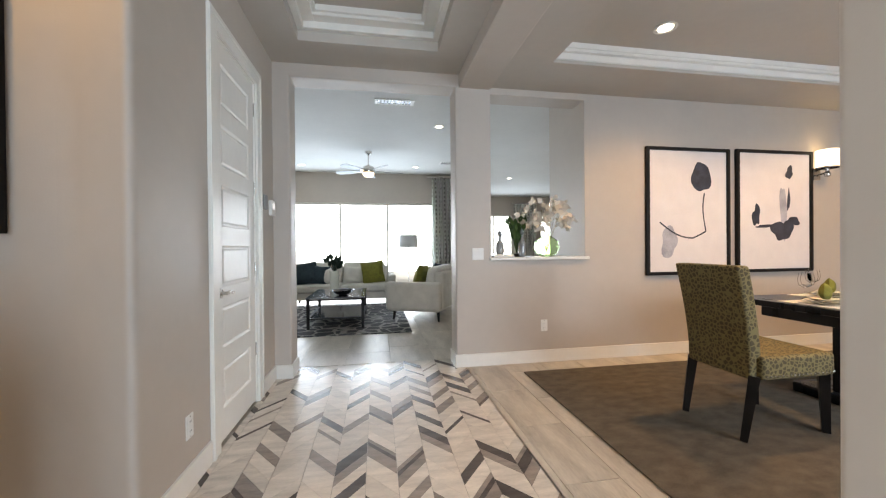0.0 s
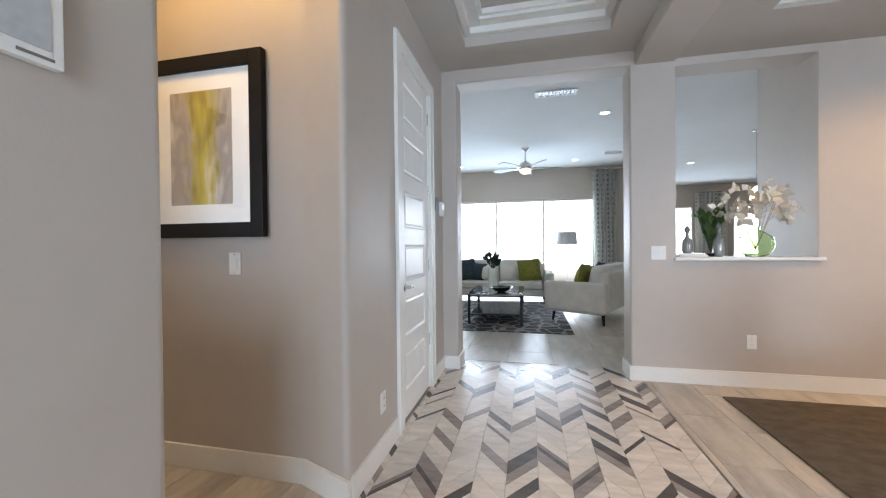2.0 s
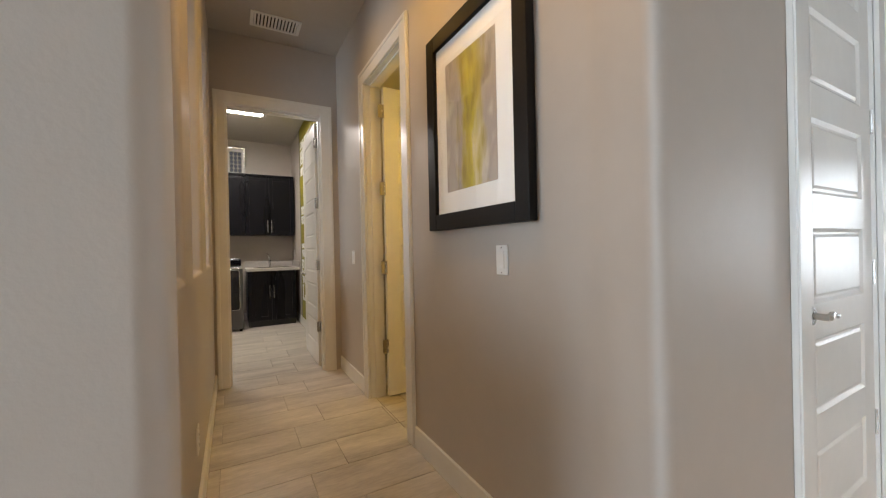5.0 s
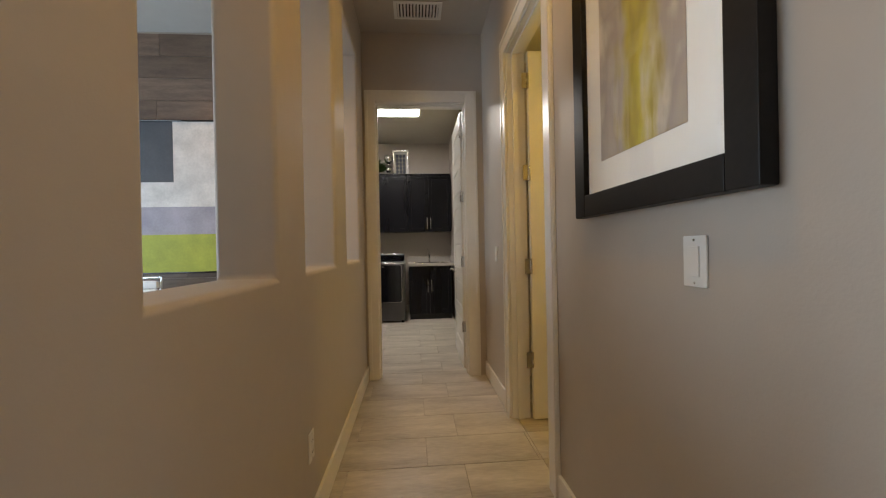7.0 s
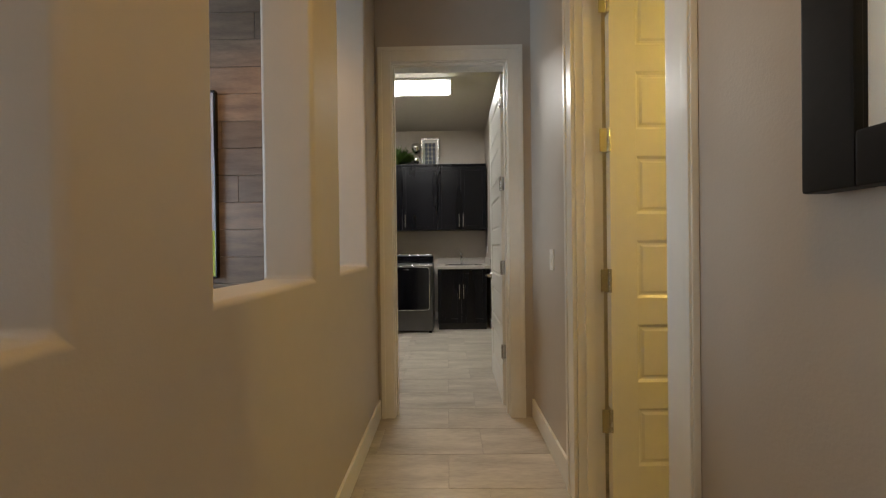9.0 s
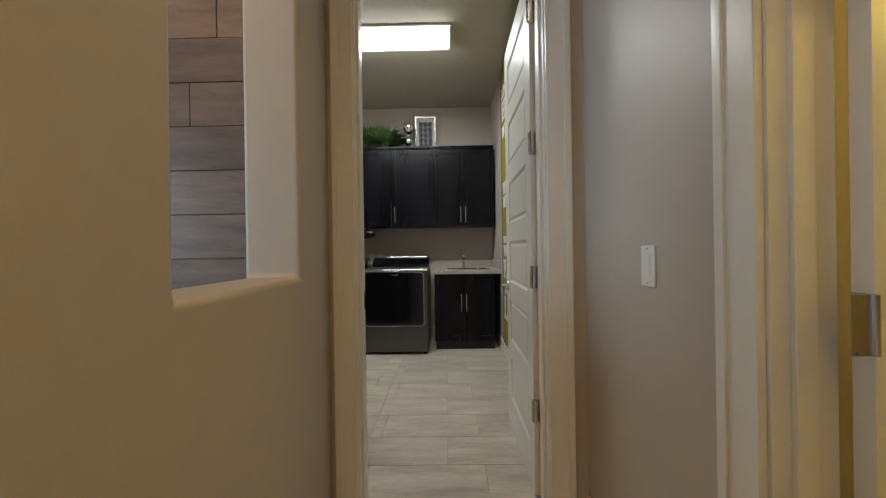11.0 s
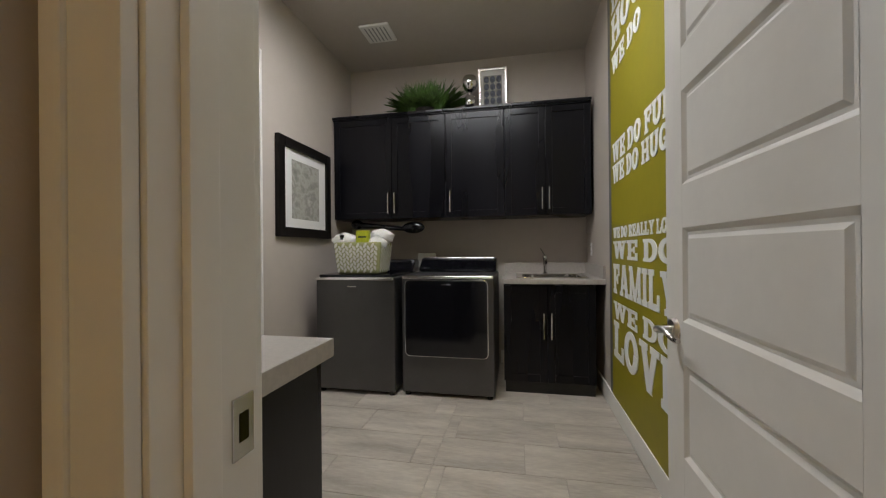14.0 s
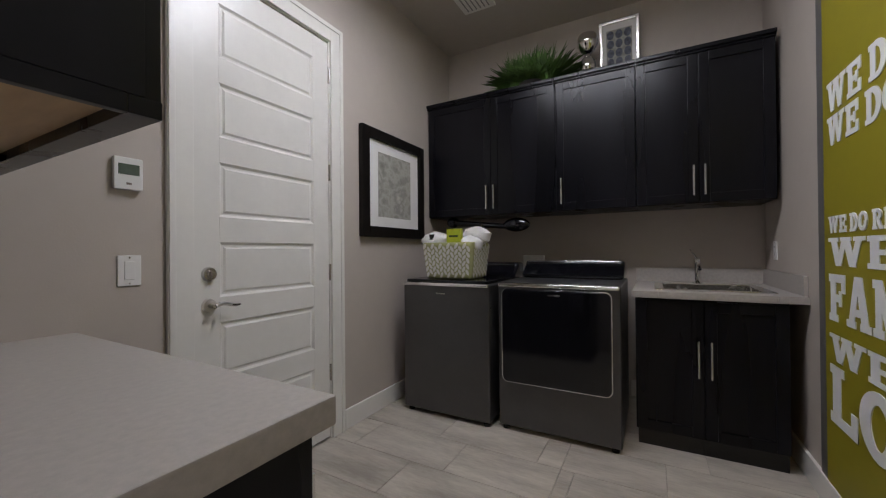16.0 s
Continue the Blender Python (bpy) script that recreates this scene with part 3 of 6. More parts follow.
def door(name, width, m, label, hinges=True, lever=True, deadbolt=False, hinge_side=1, lever_face=(1, -1)):
    """Six-panel leaf. Local x runs from the hinge to the free edge, y is its thickness."""
    ob = thing(name, label, "door", m)
    ob["kind"] = "structure"
    th, hgt = 0.036, 2.415
    tops = [2.285 - 0.367 * k for k in range(6)]
    x0, x1 = 0.115, width - 0.115
    bm = bmesh.new()
    bx(bm, 0.01, width - 0.01, -0.009, 0.009, 0.02, hgt - 0.01)
    bx(bm, 0, x0, -th / 2, th / 2, 0.01, hgt, 0.002)
    bx(bm, x1, width, -th / 2, th / 2, 0.01, hgt, 0.002)
    edges = [hgt] + [z for t in tops for z in (t, t - 0.252)] + [0.01]
    for zt, zb in zip(edges[::2], edges[1::2]):
        bx(bm, x0, x1, -th / 2 + 0.0003, th / 2 - 0.0003, zb, zt)
    part("leaf", bm, TRIM, ob)
    for t in tops:
        bm = bmesh.new()
        for s in (1, -1):
            a = [(x0, t - 0.252, 0.018), (x0 + 0.012, t - 0.24, 0.0092), (x0 + 0.02, t - 0.232, 0.0092), (x0 + 0.03, t - 0.222, 0.0145)]
            rings = []
            for xa, zb, y in a:
                i = xa - x0
                rings.append([bm.verts.new((px, s * y, pz)) for px, pz in ((xa, zb), (x1 - i, zb), (x1 - i, t - i), (xa, t - i))])
            for r, q in zip(rings, rings[1:]):
                for k in range(4):
                    f = (r[k], r[(k + 1) % 4], q[(k + 1) % 4], q[k])
                    bm.faces.new(f if s < 0 else f[::-1])
            bm.faces.new(rings[-1] if s < 0 else rings[-1][::-1])
        part("panel", bm, TRIM, ob, smooth=False)
    if hinges:
        for z in (0.40, 1.01, 1.62, 2.22):
            bm = bmesh.new()
            tube(bm, (-0.006, hinge_side * (th / 2 + 0.004), z - 0.05), (-0.006, hinge_side * (th / 2 + 0.004), z + 0.05), 0.007, seg=10)
            bx(bm, -0.003, -0.0005, -th / 2 + 0.002, th / 2, z - 0.05, z + 0.05)
            y0, y1 = sorted((hinge_side * (th / 2 + 0.001), hinge_side * (th / 2 + 0.004)))
            bx(bm, -0.045, 0.003, y0, y1, z - 0.05, z + 0.05)
            part("hinge", bm, STEEL, ob, "brushed nickel butt hinge")
    for s in lever_face if lever else ():
        bm = bmesh.new()
        px = width - 0.065
        tube(bm, (px, s * th / 2, 0.90), (px, s * (th / 2 + 0.012), 0.90), 0.033, 0.029, 20)
        tube(bm, (px, s * (th / 2 + 0.012), 0.90), (px, s * (th / 2 + 0.05), 0.90), 0.011, 0.011, 12)
        prev = Vector((px, s * (th / 2 + 0.05), 0.90))
        for k in range(1, 7):
            cur = Vector((px - 0.02 * k, s * (th / 2 + 0.05 - 0.002 * k), 0.90 + 0.008 * math.sin(k * 0.9)))
            tube(bm, prev, cur, 0.0105 - 0.0006 * k, 0.0105 - 0.0006 * (k + 1), 10)
            prev = cur
        part("door_handle", bm, STEEL, ob, "curved nickel lever handle")
        if deadbolt:
            bm = bmesh.new()
            tube(bm, (px, s * th / 2, 1.04), (px, s * (th / 2 + 0.014), 1.04), 0.033, 0.028, 20)
            tube(bm, (px, s * (th / 2 + 0.014), 1.04), (px, s * (th / 2 + 0.022), 1.04), 0.016, 0.013, 14)
            bx(bm, px - 0.004, px + 0.004, s * (th / 2 + 0.03) - 0.008, s * (th / 2 + 0.03) + 0.008, 1.025, 1.055)
            part("deadbolt", bm, STEEL, ob, "nickel deadbolt thumb turn")
    return ob


# closet door, hinged at its north edge; bath door and laundry door stand open
door("door_1", 0.722, pose(-1.53, 3.401, 0.007, 0, 0, -90), "closed white six-panel closet door", hinge_side=1, lever_face=(1,))
door("door_2", 0.715, pose(-3.812, 2.165, 0, 0, 0, 92), "white panel bathroom door standing open, lit yellow", hinge_side=-1)
door("door_3", 0.775, pose(-4.896, 1.868, 0, 0, 0, 179.4), "white six-panel laundry door standing open", hinge_side=1)
door("door_4", 0.782, pose(-6.652, -0.352, 0, 0, 0, 0), "closed white six-panel door with lever and deadbolt", hinge_side=1, deadbolt=True, lever_face=(1,))
st = thing("strike_plate", "brushed nickel strike plate in the door jamb", "strike plate")
part("plate", B((-4.862, -4.826, 1.0895, 1.0925, 0.88, 0.955, 0.001)), STEEL, st)
part("latch_hole", B((-4.852, -4.836, 1.0925, 1.093, 0.9, 0.935)), GLOSSBLACK, st)


def plate(name, m, label, w=0.07, h=0.115, kind="switch"):
    """Wall plate; local y points out of the wall."""
    ob = thing(name, label, kind, m)
    part("cover", B((-w / 2, w / 2, 0, 0.006, -h / 2, h / 2, 0.003)), WHITEPLASTIC, ob)
    if kind == "outlet":
        for z in (0.022, -0.022):
            part("socket", B((-0.017, 0.017, 0.006, 0.008, z - 0.015, z + 0.015, 0.003)), WHITEPLASTIC, ob)
            for x in (-0.006, 0.006):
                part("slot", B((x - 0.001, x + 0.001, 0.008, 0.0085, z - 0.005, z + 0.006)), GLOSSBLACK, ob)
    else:
        for c in ([0] if w < 0.09 else [-0.023, 0.023]):
            part("rocker", B((c - 0.0165, c + 0.0165, 0.005, 0.0095, -0.034, 0.034, 0.002)), WHITEPLASTIC, ob)
    for z in (0.048, -0.048):
        bm = bmesh.new()
        tube(bm, (0, 0.005, z), (0, 0.0068, z), 0.003, seg=8)
        part("screw", bm, STEEL, ob)
    return ob


plate("light_switch", pose(-2.185, 2.035, 1.10, 0, 0, 180), "white rocker switch on the hall wall")
plate("light_switch", pose(-4.238, 2.035, 1.088, 0, 0, 180), "white rocker switch near the laundry doorway")
plate("wall_outlet", pose(-2.93, 0.975, 0.36), "white outlet low on the hall wall", kind="outlet")
plate("wall_outlet", pose(-1.50, 2.335, 0.31, 0, 0, -90), "white outlet beside the closet door", kind="outlet")
plate("wall_outlet", pose(1.07, 3.90, 0.37, 0, 0, 180), "white outlet below the pass-through", kind="outlet")
plate("light_switch", pose(0.385, 3.90, 1.10, 0, 0, 180), "white double switch on the column", 0.115)
plate("light_switch", pose(-1.50, 0.67, 1.113, 0, 0, -90), "white wide switch plate on the foyer wall", 0.16)
plate("light_switch", pose(-5.64, -0.33, 1.071), "white rocker switch beside the garage door", 0.075)
plate("wall_outlet", pose(-8.0, 2.07, 1.12, 0, 0, 180), "white outlet above the sink counter", kind="outlet")

th = thing("thermostat", "white thermostat with dark screen", "thermostat", pose(-5.633, -0.33, 1.434))
part("case", B((-0.045, 0.045, 0, 0.022, -0.06, 0.06, 0.005)), WHITEPLASTIC, th)
part("screen", B((-0.033, 0.033, 0.022, 0.0235, -0.005, 0.035, 0.001)), mat("lcd", (0.10, 0.13, 0.11), 0.2), th)
part("logo_bar", B((-0.008, 0.008, 0.022, 0.0228, -0.042, -0.034)), GREY, th)
th = thing("alarm_keypad", "white alarm keypad on the foyer wall", "keypad", pose(-1.50, 3.80, 1.52, 0, 0, -90))
part("case", B((-0.055, 0.055, 0, 0.03, -0.065, 0.065, 0.006)), WHITEPLASTIC, th)
part("screen", B((-0.03, 0.03, 0.03, 0.0315, -0.01, 0.04, 0.001)), mat("lit screen", (0.9, 0.95, 1.0), 0.3, emit=0.8), th)
th = thing("thermostat", "small grey thermostat beside the closet door", "thermostat", pose(-1.50, 3.60, 1.55, 0, 0, -90))
part("case", B((-0.04, 0.04, 0, 0.025, -0.06, 0.06, 0.005)), mat("grey plastic", (0.3, 0.3, 0.3), 0.4), th)
th = thing("sign_board", "framed grey board on the foyer wall", "sign", pose(-1.50, 0.577, 1.69, 0, 0, -90))
part("frame", B((-0.28, 0.28, 0, 0.02, -0.20, 0.20, 0.004)), TRIM, th)
part("board", B((-0.26, 0.26, 0.02, 0.0215, -0.175, 0.18)), mat("grey board", (0.5, 0.5, 0.5), 0.6), th)
part("text_bar", B((-0.265, -0.215, 0.02, 0.0212, -0.191, -0.186)), GREY, th)


# ---- pictures ----
def picture(name, m, w, h, frame_w, mount, art, label, depth=0.035, frame_mat=None):
    """Framed print; local y points out of the wall; art is a list of (x0, x1, z0, z1, material)."""
    ob = thing(name, label, "picture", m)
    fr = frame_mat or BLACKWOOD
    for nm, q in (("frame_left", (-w / 2, -w / 2 + frame_w, -h / 2, h / 2)), ("frame_right", (w / 2 - frame_w, w / 2, -h / 2, h / 2)),
                  ("frame_bottom", (-w / 2 + frame_w, w / 2 - frame_w, -h / 2, -h / 2 + frame_w)), ("frame_top", (-w / 2 + frame_w, w / 2 - frame_w, h / 2 - frame_w, h / 2))):
        part(nm, B((q[0], q[1], 0.002, depth, q[2], q[3], 0.005)), fr, ob)
    part("mount", B((-w / 2 + frame_w * 0.7, w / 2 - frame_w * 0.7, 0.004, depth * 0.5, -h / 2 + frame_w * 0.7, h / 2 - frame_w * 0.7)), mount, ob)
    for k, (x0, x1, z0, z1, mt) in enumerate(art):
        part("print", B((x0, x1, depth * 0.5, depth * 0.5 + 0.0012 * (k + 1), z0, z1)), mt, ob)
    return ob


def blob(bm, cx, cz, rx, rz, y, wob=0.25, n=26, seed=1):
    """A flat uneven ink patch."""
    rnd = random.Random(seed)
    ph = [rnd.uniform(0, 6.28) for _ in range(4)]
    vs = []
    for k in range(n):
        a = k * math.tau / n
        r = 1 + wob * (math.sin(2 * a + ph[0]) * 0.5 + math.sin(3 * a + ph[1]) * 0.4 + math.sin(5 * a + ph[2]) * 0.3)
        vs.append(bm.verts.new((cx + rx * r * math.cos(a), y, cz + rz * r * math.sin(a))))
    bm.faces.new(vs)
    return bm


pic = picture("framed_picture", pose(-2.356, 2.035, 1.71, 0, 0, 180), 0.74, 0.945, 0.075, PAPER, [(-0.18, 0.205, -0.30, 0.295, HALLART)],
              "black framed grey and mustard abstract print on the hall wall", 0.04)
part("glazing", B((-0.31, 0.31, 0.026, 0.028, -0.41, 0.41)), PICGLASS, pic).visible_shadow = False
INK = mat("blue-black ink", (0.035, 0.04, 0.06), 0.7, var=0.3, scale=9)
WASH = mat("pale ink wash", (0.42, 0.42, 0.48), 0.7, var=0.2, scale=6)
ARTPAPER = mat("art paper", (0.72, 0.68, 0.68), 0.7, var=0.03)
pa = picture("framed_ink_print", pose(2.735, 3.90, 1.535, 0, 0, 180), 1.03, 1.37, 0.035, ARTPAPER, [], "black framed flower ink print on the dining wall", 0.04)
part("ink_bloom", blob(bmesh.new(), -0.16, 0.37, 0.115, 0.17, 0.0206, 0.18, seed=3), INK, pa)
bm = bmesh.new()
prev = None
for k in range(26):
    t = k / 25
    x = -0.20 + 0.02 * math.sin(t * 9) if t < 0.45 else -0.20 + (t - 0.45) * 1.0
    z = 0.20 - t * 0.95 if t < 0.45 else -0.227 - 0.09 * math.sin((t - 0.45) * 5.2) + 0.33 * max(0, t - 0.6)
    cur = Vector((x, 0.0206, z))
    if prev:
        d = (cur - prev).normalized() * 0.008
        n = Vector((d.z, 0, -d.x))
        bm.faces.new([bm.verts.new(w) for w in (prev + n, cur + n + d * 0.5, cur - n + d * 0.5, prev - n)])
    prev = cur
part("ink_stem", bm, INK, pa)
part("ink_wash", blob(bmesh.new(), 0.24, -0.33, 0.10, 0.16, 0.0204, 0.25, seed=5), WASH, pa)
pb = picture("framed_ink_print", pose(3.855, 3.90, 1.545, 0, 0, 180), 1.03, 1.37, 0.035, ARTPAPER, [], "black framed blue-black ink print on the dining wall", 0.04)
for cx, cz, rx, rz, sd in ((-0.10, -0.22, 0.13, 0.12, 8), (-0.24, -0.12, 0.09, 0.06, 16), (0.25, -0.05, 0.05, 0.12, 9), (0.12, -0.17, 0.13, 0.018, 12), (-0.2, 0.44, 0.05, 0.07, 10), (-0.19, 0.13, 0.02, 0.12, 11)):
    part("ink_patch", blob(bmesh.new(), cx, cz, rx, rz, 0.0206 + sd * 0.0001, 0.35, seed=sd), INK, pb)
part("ink_wash", blob(bmesh.new(), -0.12, 0.0, 0.05, 0.28, 0.0204, 0.3, seed=15), WASH, pb)
picture("framed_picture", pose(-7.31, -0.33, 1.62), 0.78, 0.765, 0.075, PAPER, [(-0.205, 0.205, -0.235, 0.23, GREYART)], "black framed grey mirrored print on the laundry wall", 0.04)

# ---- den ----
dn = picture("canvas_painting", pose(-4.775, -0.67, 1.62, 0, 0, -90), 1.06, 1.30, 0.012, mat("lilac grey paint", (0.40, 0.38, 0.44), 0.7), [
    (-0.518, 0.518, -0.638, -0.32, mat("lime paint", (0.42, 0.46, 0.06), 0.6)), (0.455, 0.518, -0.32, 0.638, mat("lime paint", (0.42, 0.46, 0.06), 0.6)), (-0.45, 0.455, -0.085, 0.638, mat("white art paint", (0.7, 0.68, 0.66), 0.6)),
    (-0.05, 0.405, 0.125, 0.638, mat("slate art paint", (0.07, 0.075, 0.09), 0.6))], "large canvas with lime, white and slate blocks", 0.04, GLOSSBLACK)
ch = thing("desk_chair", "white ribbed leather desk chair with chrome frame", "chair", pose(-4.25, -0.75, 0, 0, 0, 0))
for k in range(7):
    part("back_rib", B((-0.06 - 0.012 * k, -0.02 - 0.012 * k, -0.24, 0.24, 0.52 + 0.06 * k, 0.578 + 0.06 * k, 0.018)), WHITEPLASTIC, ch)
part("seat", B((-0.06, 0.40, -0.24, 0.24, 0.44, 0.51, 0.03)), WHITEPLASTIC, ch)
bm = bmesh.new()
for s in (-0.25, 0.25):
    tube(bm, (0.40, s, 0.46), (-0.05, s, 0.47), 0.011)
    tube(bm, (-0.05, s, 0.47), (-0.14, s, 0.96), 0.011)
tube(bm, (-0.14, -0.25, 0.96), (-0.14, 0.25, 0.96), 0.011)
part("frame", bm, CHROME, ch)
bm = tube(bmesh.new(), (0.17, 0, 0.06), (0.17, 0, 0.44), 0.025)
for k in range(5):
    a = k * math.tau / 5
    tube(bm, (0.17, 0, 0.09), (0.17 + 0.28 * math.cos(a), 0.28 * math.sin(a), 0.03), 0.018, 0.012)
part("base", bm, CHROME, ch)
for k in range(5):
    a = k * math.tau / 5
    c = (0.17 + 0.28 * math.cos(a), 0.28 * math.sin(a))
    part("castor", tube(bmesh.new(), (c[0] - 0.012, c[1], 0.025), (c[0] + 0.012, c[1], 0.025), 0.025), GLOSSBLACK, ch)
dk = thing("desk", "dark wooden desk in the den", "desk", pose(-3.2, -0.45, 0))
part("top", B((-0.42, 0.42, -0.8, 0.6, 0.71, 0.75, 0.006)), ESPRESSO, dk)
for x in (-0.37, 0.37):
    for y in (-0.75, 0.55):
        part("leg", B((x - 0.03, x + 0.03, y - 0.03, y + 0.03, 0, 0.71, 0.004)), ESPRESSO, dk)
vs = thing("bottle_vase", "white ceramic bottle vase with ball stopper", "vase", pose(-3.2, -0.12, 0.75) @ Matrix.Diagonal((0.8, 0.8, 0.97, 1)))
part("body", lathe(bmesh.new(), [(0.07, 0), (0.095, 0.03), (0.112, 0.12), (0.104, 0.2), (0.07, 0.265), (0.04, 0.31), (0.03, 0.36), (0.028, 0.41), (0.036, 0.425)]), CERAMIC, vs)
part("stopper", lathe(bmesh.new(), [(0.03, 0.42), (0.055, 0.435), (0.072, 0.47), (0.066, 0.505), (0.04, 0.53), (0.01, 0.538)]), CERAMIC, vs)


def curtain(name, x0, x1, y, z0, z1, label, folds=7, along="x"):
    ob = thing(name, label, "curtain", pose(0, 0, 0))
    bm = bmesh.new()
    n = folds * 8
    rows = []
    for z in (z0, (z0 + z1) / 2, z1):
        amp = 0.045 if z < z1 else 0.03
        rows.append([bm.verts.new((x0 + (x1 - x0) * k / n, y + amp * math.sin(k * math.tau / 8 + z), z) if along == "x" else (y + amp * math.sin(k * math.tau / 8 + z), x0 + (x1 - x0) * k / n, z)) for k in range(n + 1)])
    for a, b in zip(rows, rows[1:]):
        for k in range(n):
            bm.faces.new((a[k], a[k + 1], b[k + 1], b[k]))
    ext = bmesh.ops.solidify(bm, geom=bm.faces[:], thickness=0.004)
    part("cloth", bm, CURTAIN, ob)
    bm = bmesh.new()
    e0, e1 = x0 - 0.12, x1 + 0.12
    tube(bm, *(((e0, y, z1 + 0.02), (e1, y, z1 + 0.02)) if along == "x" else ((y, e0, z1 + 0.02), (y, e1, z1 + 0.02))), 0.014)
    part("rod", bm, STEEL, ob)
    return ob


curtain("curtain", -4.74, -4.3, -2.0, 0.02, 2.95, "patterned grey curtain at the den window")
curtain("curtain", 0.80, 1.32, 9.82, 0.02, 2.92, "grey and cream lattice curtain beside the sliding doors")
curtain("curtain", 4.45, 5.35, 13.7, 0.02, 2.75, "patterned curtain at the nook windows")


# ---- windows and outdoors ----
def window(name, x0, x1, y, z0, z1, panes, label):
    ob = thing(name, label, "window", pose(0, 0, 0))
    ob["kind"] = "structure"
    w = (x1 - x0) / panes
    for k in range(panes + 1):
        c = x0 + k * w
        a, b = max(x0, c - 0.025), min(x1, c + 0.025)
        part("mullion", B((a, b, y - 0.03, y + 0.03, z0, z1, 0.004)), TRIM, ob)
    for z in (z0, z1 - 0.05):
        part("rail", B((x0, x1, y - 0.028, y + 0.028, z, z + 0.05, 0.004)), TRIM, ob)
    for k in range(panes):
        g = part("pane", B((x0 + k * w + 0.02, x0 + (k + 1) * w - 0.02, y - 0.003, y + 0.003, z0 + 0.04, z1 - 0.04)), GLASS, ob)
        g.visible_shadow = False


window("window_1", -3.83, 0.85, 10.08, 0.02, 2.3, 4, "wide sliding glass doors to a bright patio")
window("window_2", 3.0, 4.45, 13.97, 0.4, 2.35, 2, "bright nook window")
window("window_3", 5.6, 7.2, 13.97, 0.4, 2.35, 2, "bright nook window")
window("window_4", -3.9, -2.1, -2.35, 0.7, 2.4, 2, "den window")
# unseen window; its place is assumed, to let the dining daylight in
window("window_5", 2.3, 4.1, -1.04, 0.7, 2.3, 2, "unseen dining room window added for daylight")
# unseen glazing, added so the foyer fill has an opening
window("window_6", -1.15, -0.05, -2.08, 0.05, 2.4, 1, "unseen glazed front door panel added for foyer daylight")
setting("ground", B((-60, 60, -60, 60, -0.4, -0.21)), mat("pale ground", (0.5, 0.46, 0.4), 0.9, var=0.1, scale=0.5), "pale ground outside", "ground")
bm = bmesh.new()
for y0, y1, x0, x1 in ((22.0, 22.1, -16, 20),):
    bx(bm, x0, x1, y0, y1, -0.2, 9)
setting("backdrop", bm, DAYLIGHT, "overexposed bright outdoors", "backdrop")


# ---- lamps and ceiling fittings ----
def downlight(x, y, z, label="lit recessed ceiling light with white trim"):
    ob = thing("recessed_light", label, "ceiling light", pose(x, y, z), "recessed ceiling lights")
    part("trim_ring", lathe(bmesh.new(), [(0.062, -0.001), (0.085, -0.002), (0.088, -0.006), (0.07, -0.01), (0.062, -0.004)]), TRIM, ob)
    part("lens", lathe(bmesh.new(), [(0.06, -0.002), (0.055, -0.006), (0.01, -0.008)]), BULB, ob)


for q in ((1.672, 2.955, 2.89), (-4.05, 0.35, H), (0.38, 6.1, H), (0.32, 9.1, H), (-2.24, 9.2, H), (3.6, 7.3, H), (3.0, 10.2, H), (4.7, 9.0, H)):
    downlight(*q)


def grille(name, m, w, h, label, slats=9):
    """Ceiling register; local z points down into the room."""
    ob = thing(name, label, "vent", m)
    part("backing", B((-w / 2 + 0.02, w / 2 - 0.02, -h / 2 + 0.02, h / 2 - 0.02, 0.0, 0.002)), GLOSSBLACK, ob)
    for q in ((-w / 2, -w / 2 + 0.025, -h / 2, h / 2), (w / 2 - 0.025, w / 2, -h / 2, h / 2), (-w / 2 + 0.025, w / 2 - 0.025, -h / 2, -h / 2 + 0.025), (-w / 2 + 0.025, w / 2 - 0.025, h / 2 - 0.025, h / 2)):
        part("frame", B((*q, 0.0005, 0.01, 0.003)), WHITEPLASTIC, ob)
    for k in range(slats):
        x = -w / 2 + 0.035 + (w - 0.07) * k / (slats - 1)
        part("slat", B((x - 0.008, x + 0.008, -h / 2 + 0.025, h / 2 - 0.025, 0.003, 0.007)), WHITEPLASTIC, ob)


grille("ceiling_vent", pose(-4.4, 1.47, H, 180, 0, 90), 0.38, 0.22, "white ceiling air register in the hall", 13)
grille("ceiling_vent", pose(-0.35, 5.2, H, 180, 0, 0), 0.5, 0.18, "white ceiling register in the living room", 11)
grille("ceiling_vent", pose(1.0, 8.6, H, 180, 0, 0), 0.4, 0.3, "white ceiling register in the living room", 9)
ef = thing("exhaust_fan", "white square exhaust fan grille on the laundry ceiling", "vent", pose(-7.57, 0.24, H))
part("cover", B((-0.13, 0.13, -0.13, 0.13, -0.022, -0.001, 0.008)), WHITEPLASTIC, ef)
for k in range(6):
    part("slot", B((-0.1, 0.1, -0.09 + 0.034 * k, -0.08 + 0.034 * k, -0.0235, -0.022)), mat("grey plastic", (0.3, 0.3, 0.3)), ef)

fx = thing("ceiling_fixture", "long lit fluorescent wrap fixture on the laundry ceiling", "ceiling light", pose(-6.485, 0.92, H))
part("lens", B((-0.13, 0.13, -0.585, 0.585, -0.085, -0.02, 0.03, 3)), TUBE, fx)
part("pan", B((-0.155, 0.155, -0.6, 0.6, -0.022, -0.001, 0.004)), WHITEPLASTIC, fx)
for s in (-0.595, 0.595):
    part("end_cap", B((-0.135, 0.135, s - 0.008, s + 0.008, -0.088, -0.021, 0.006)), WHITEPLASTIC, fx)

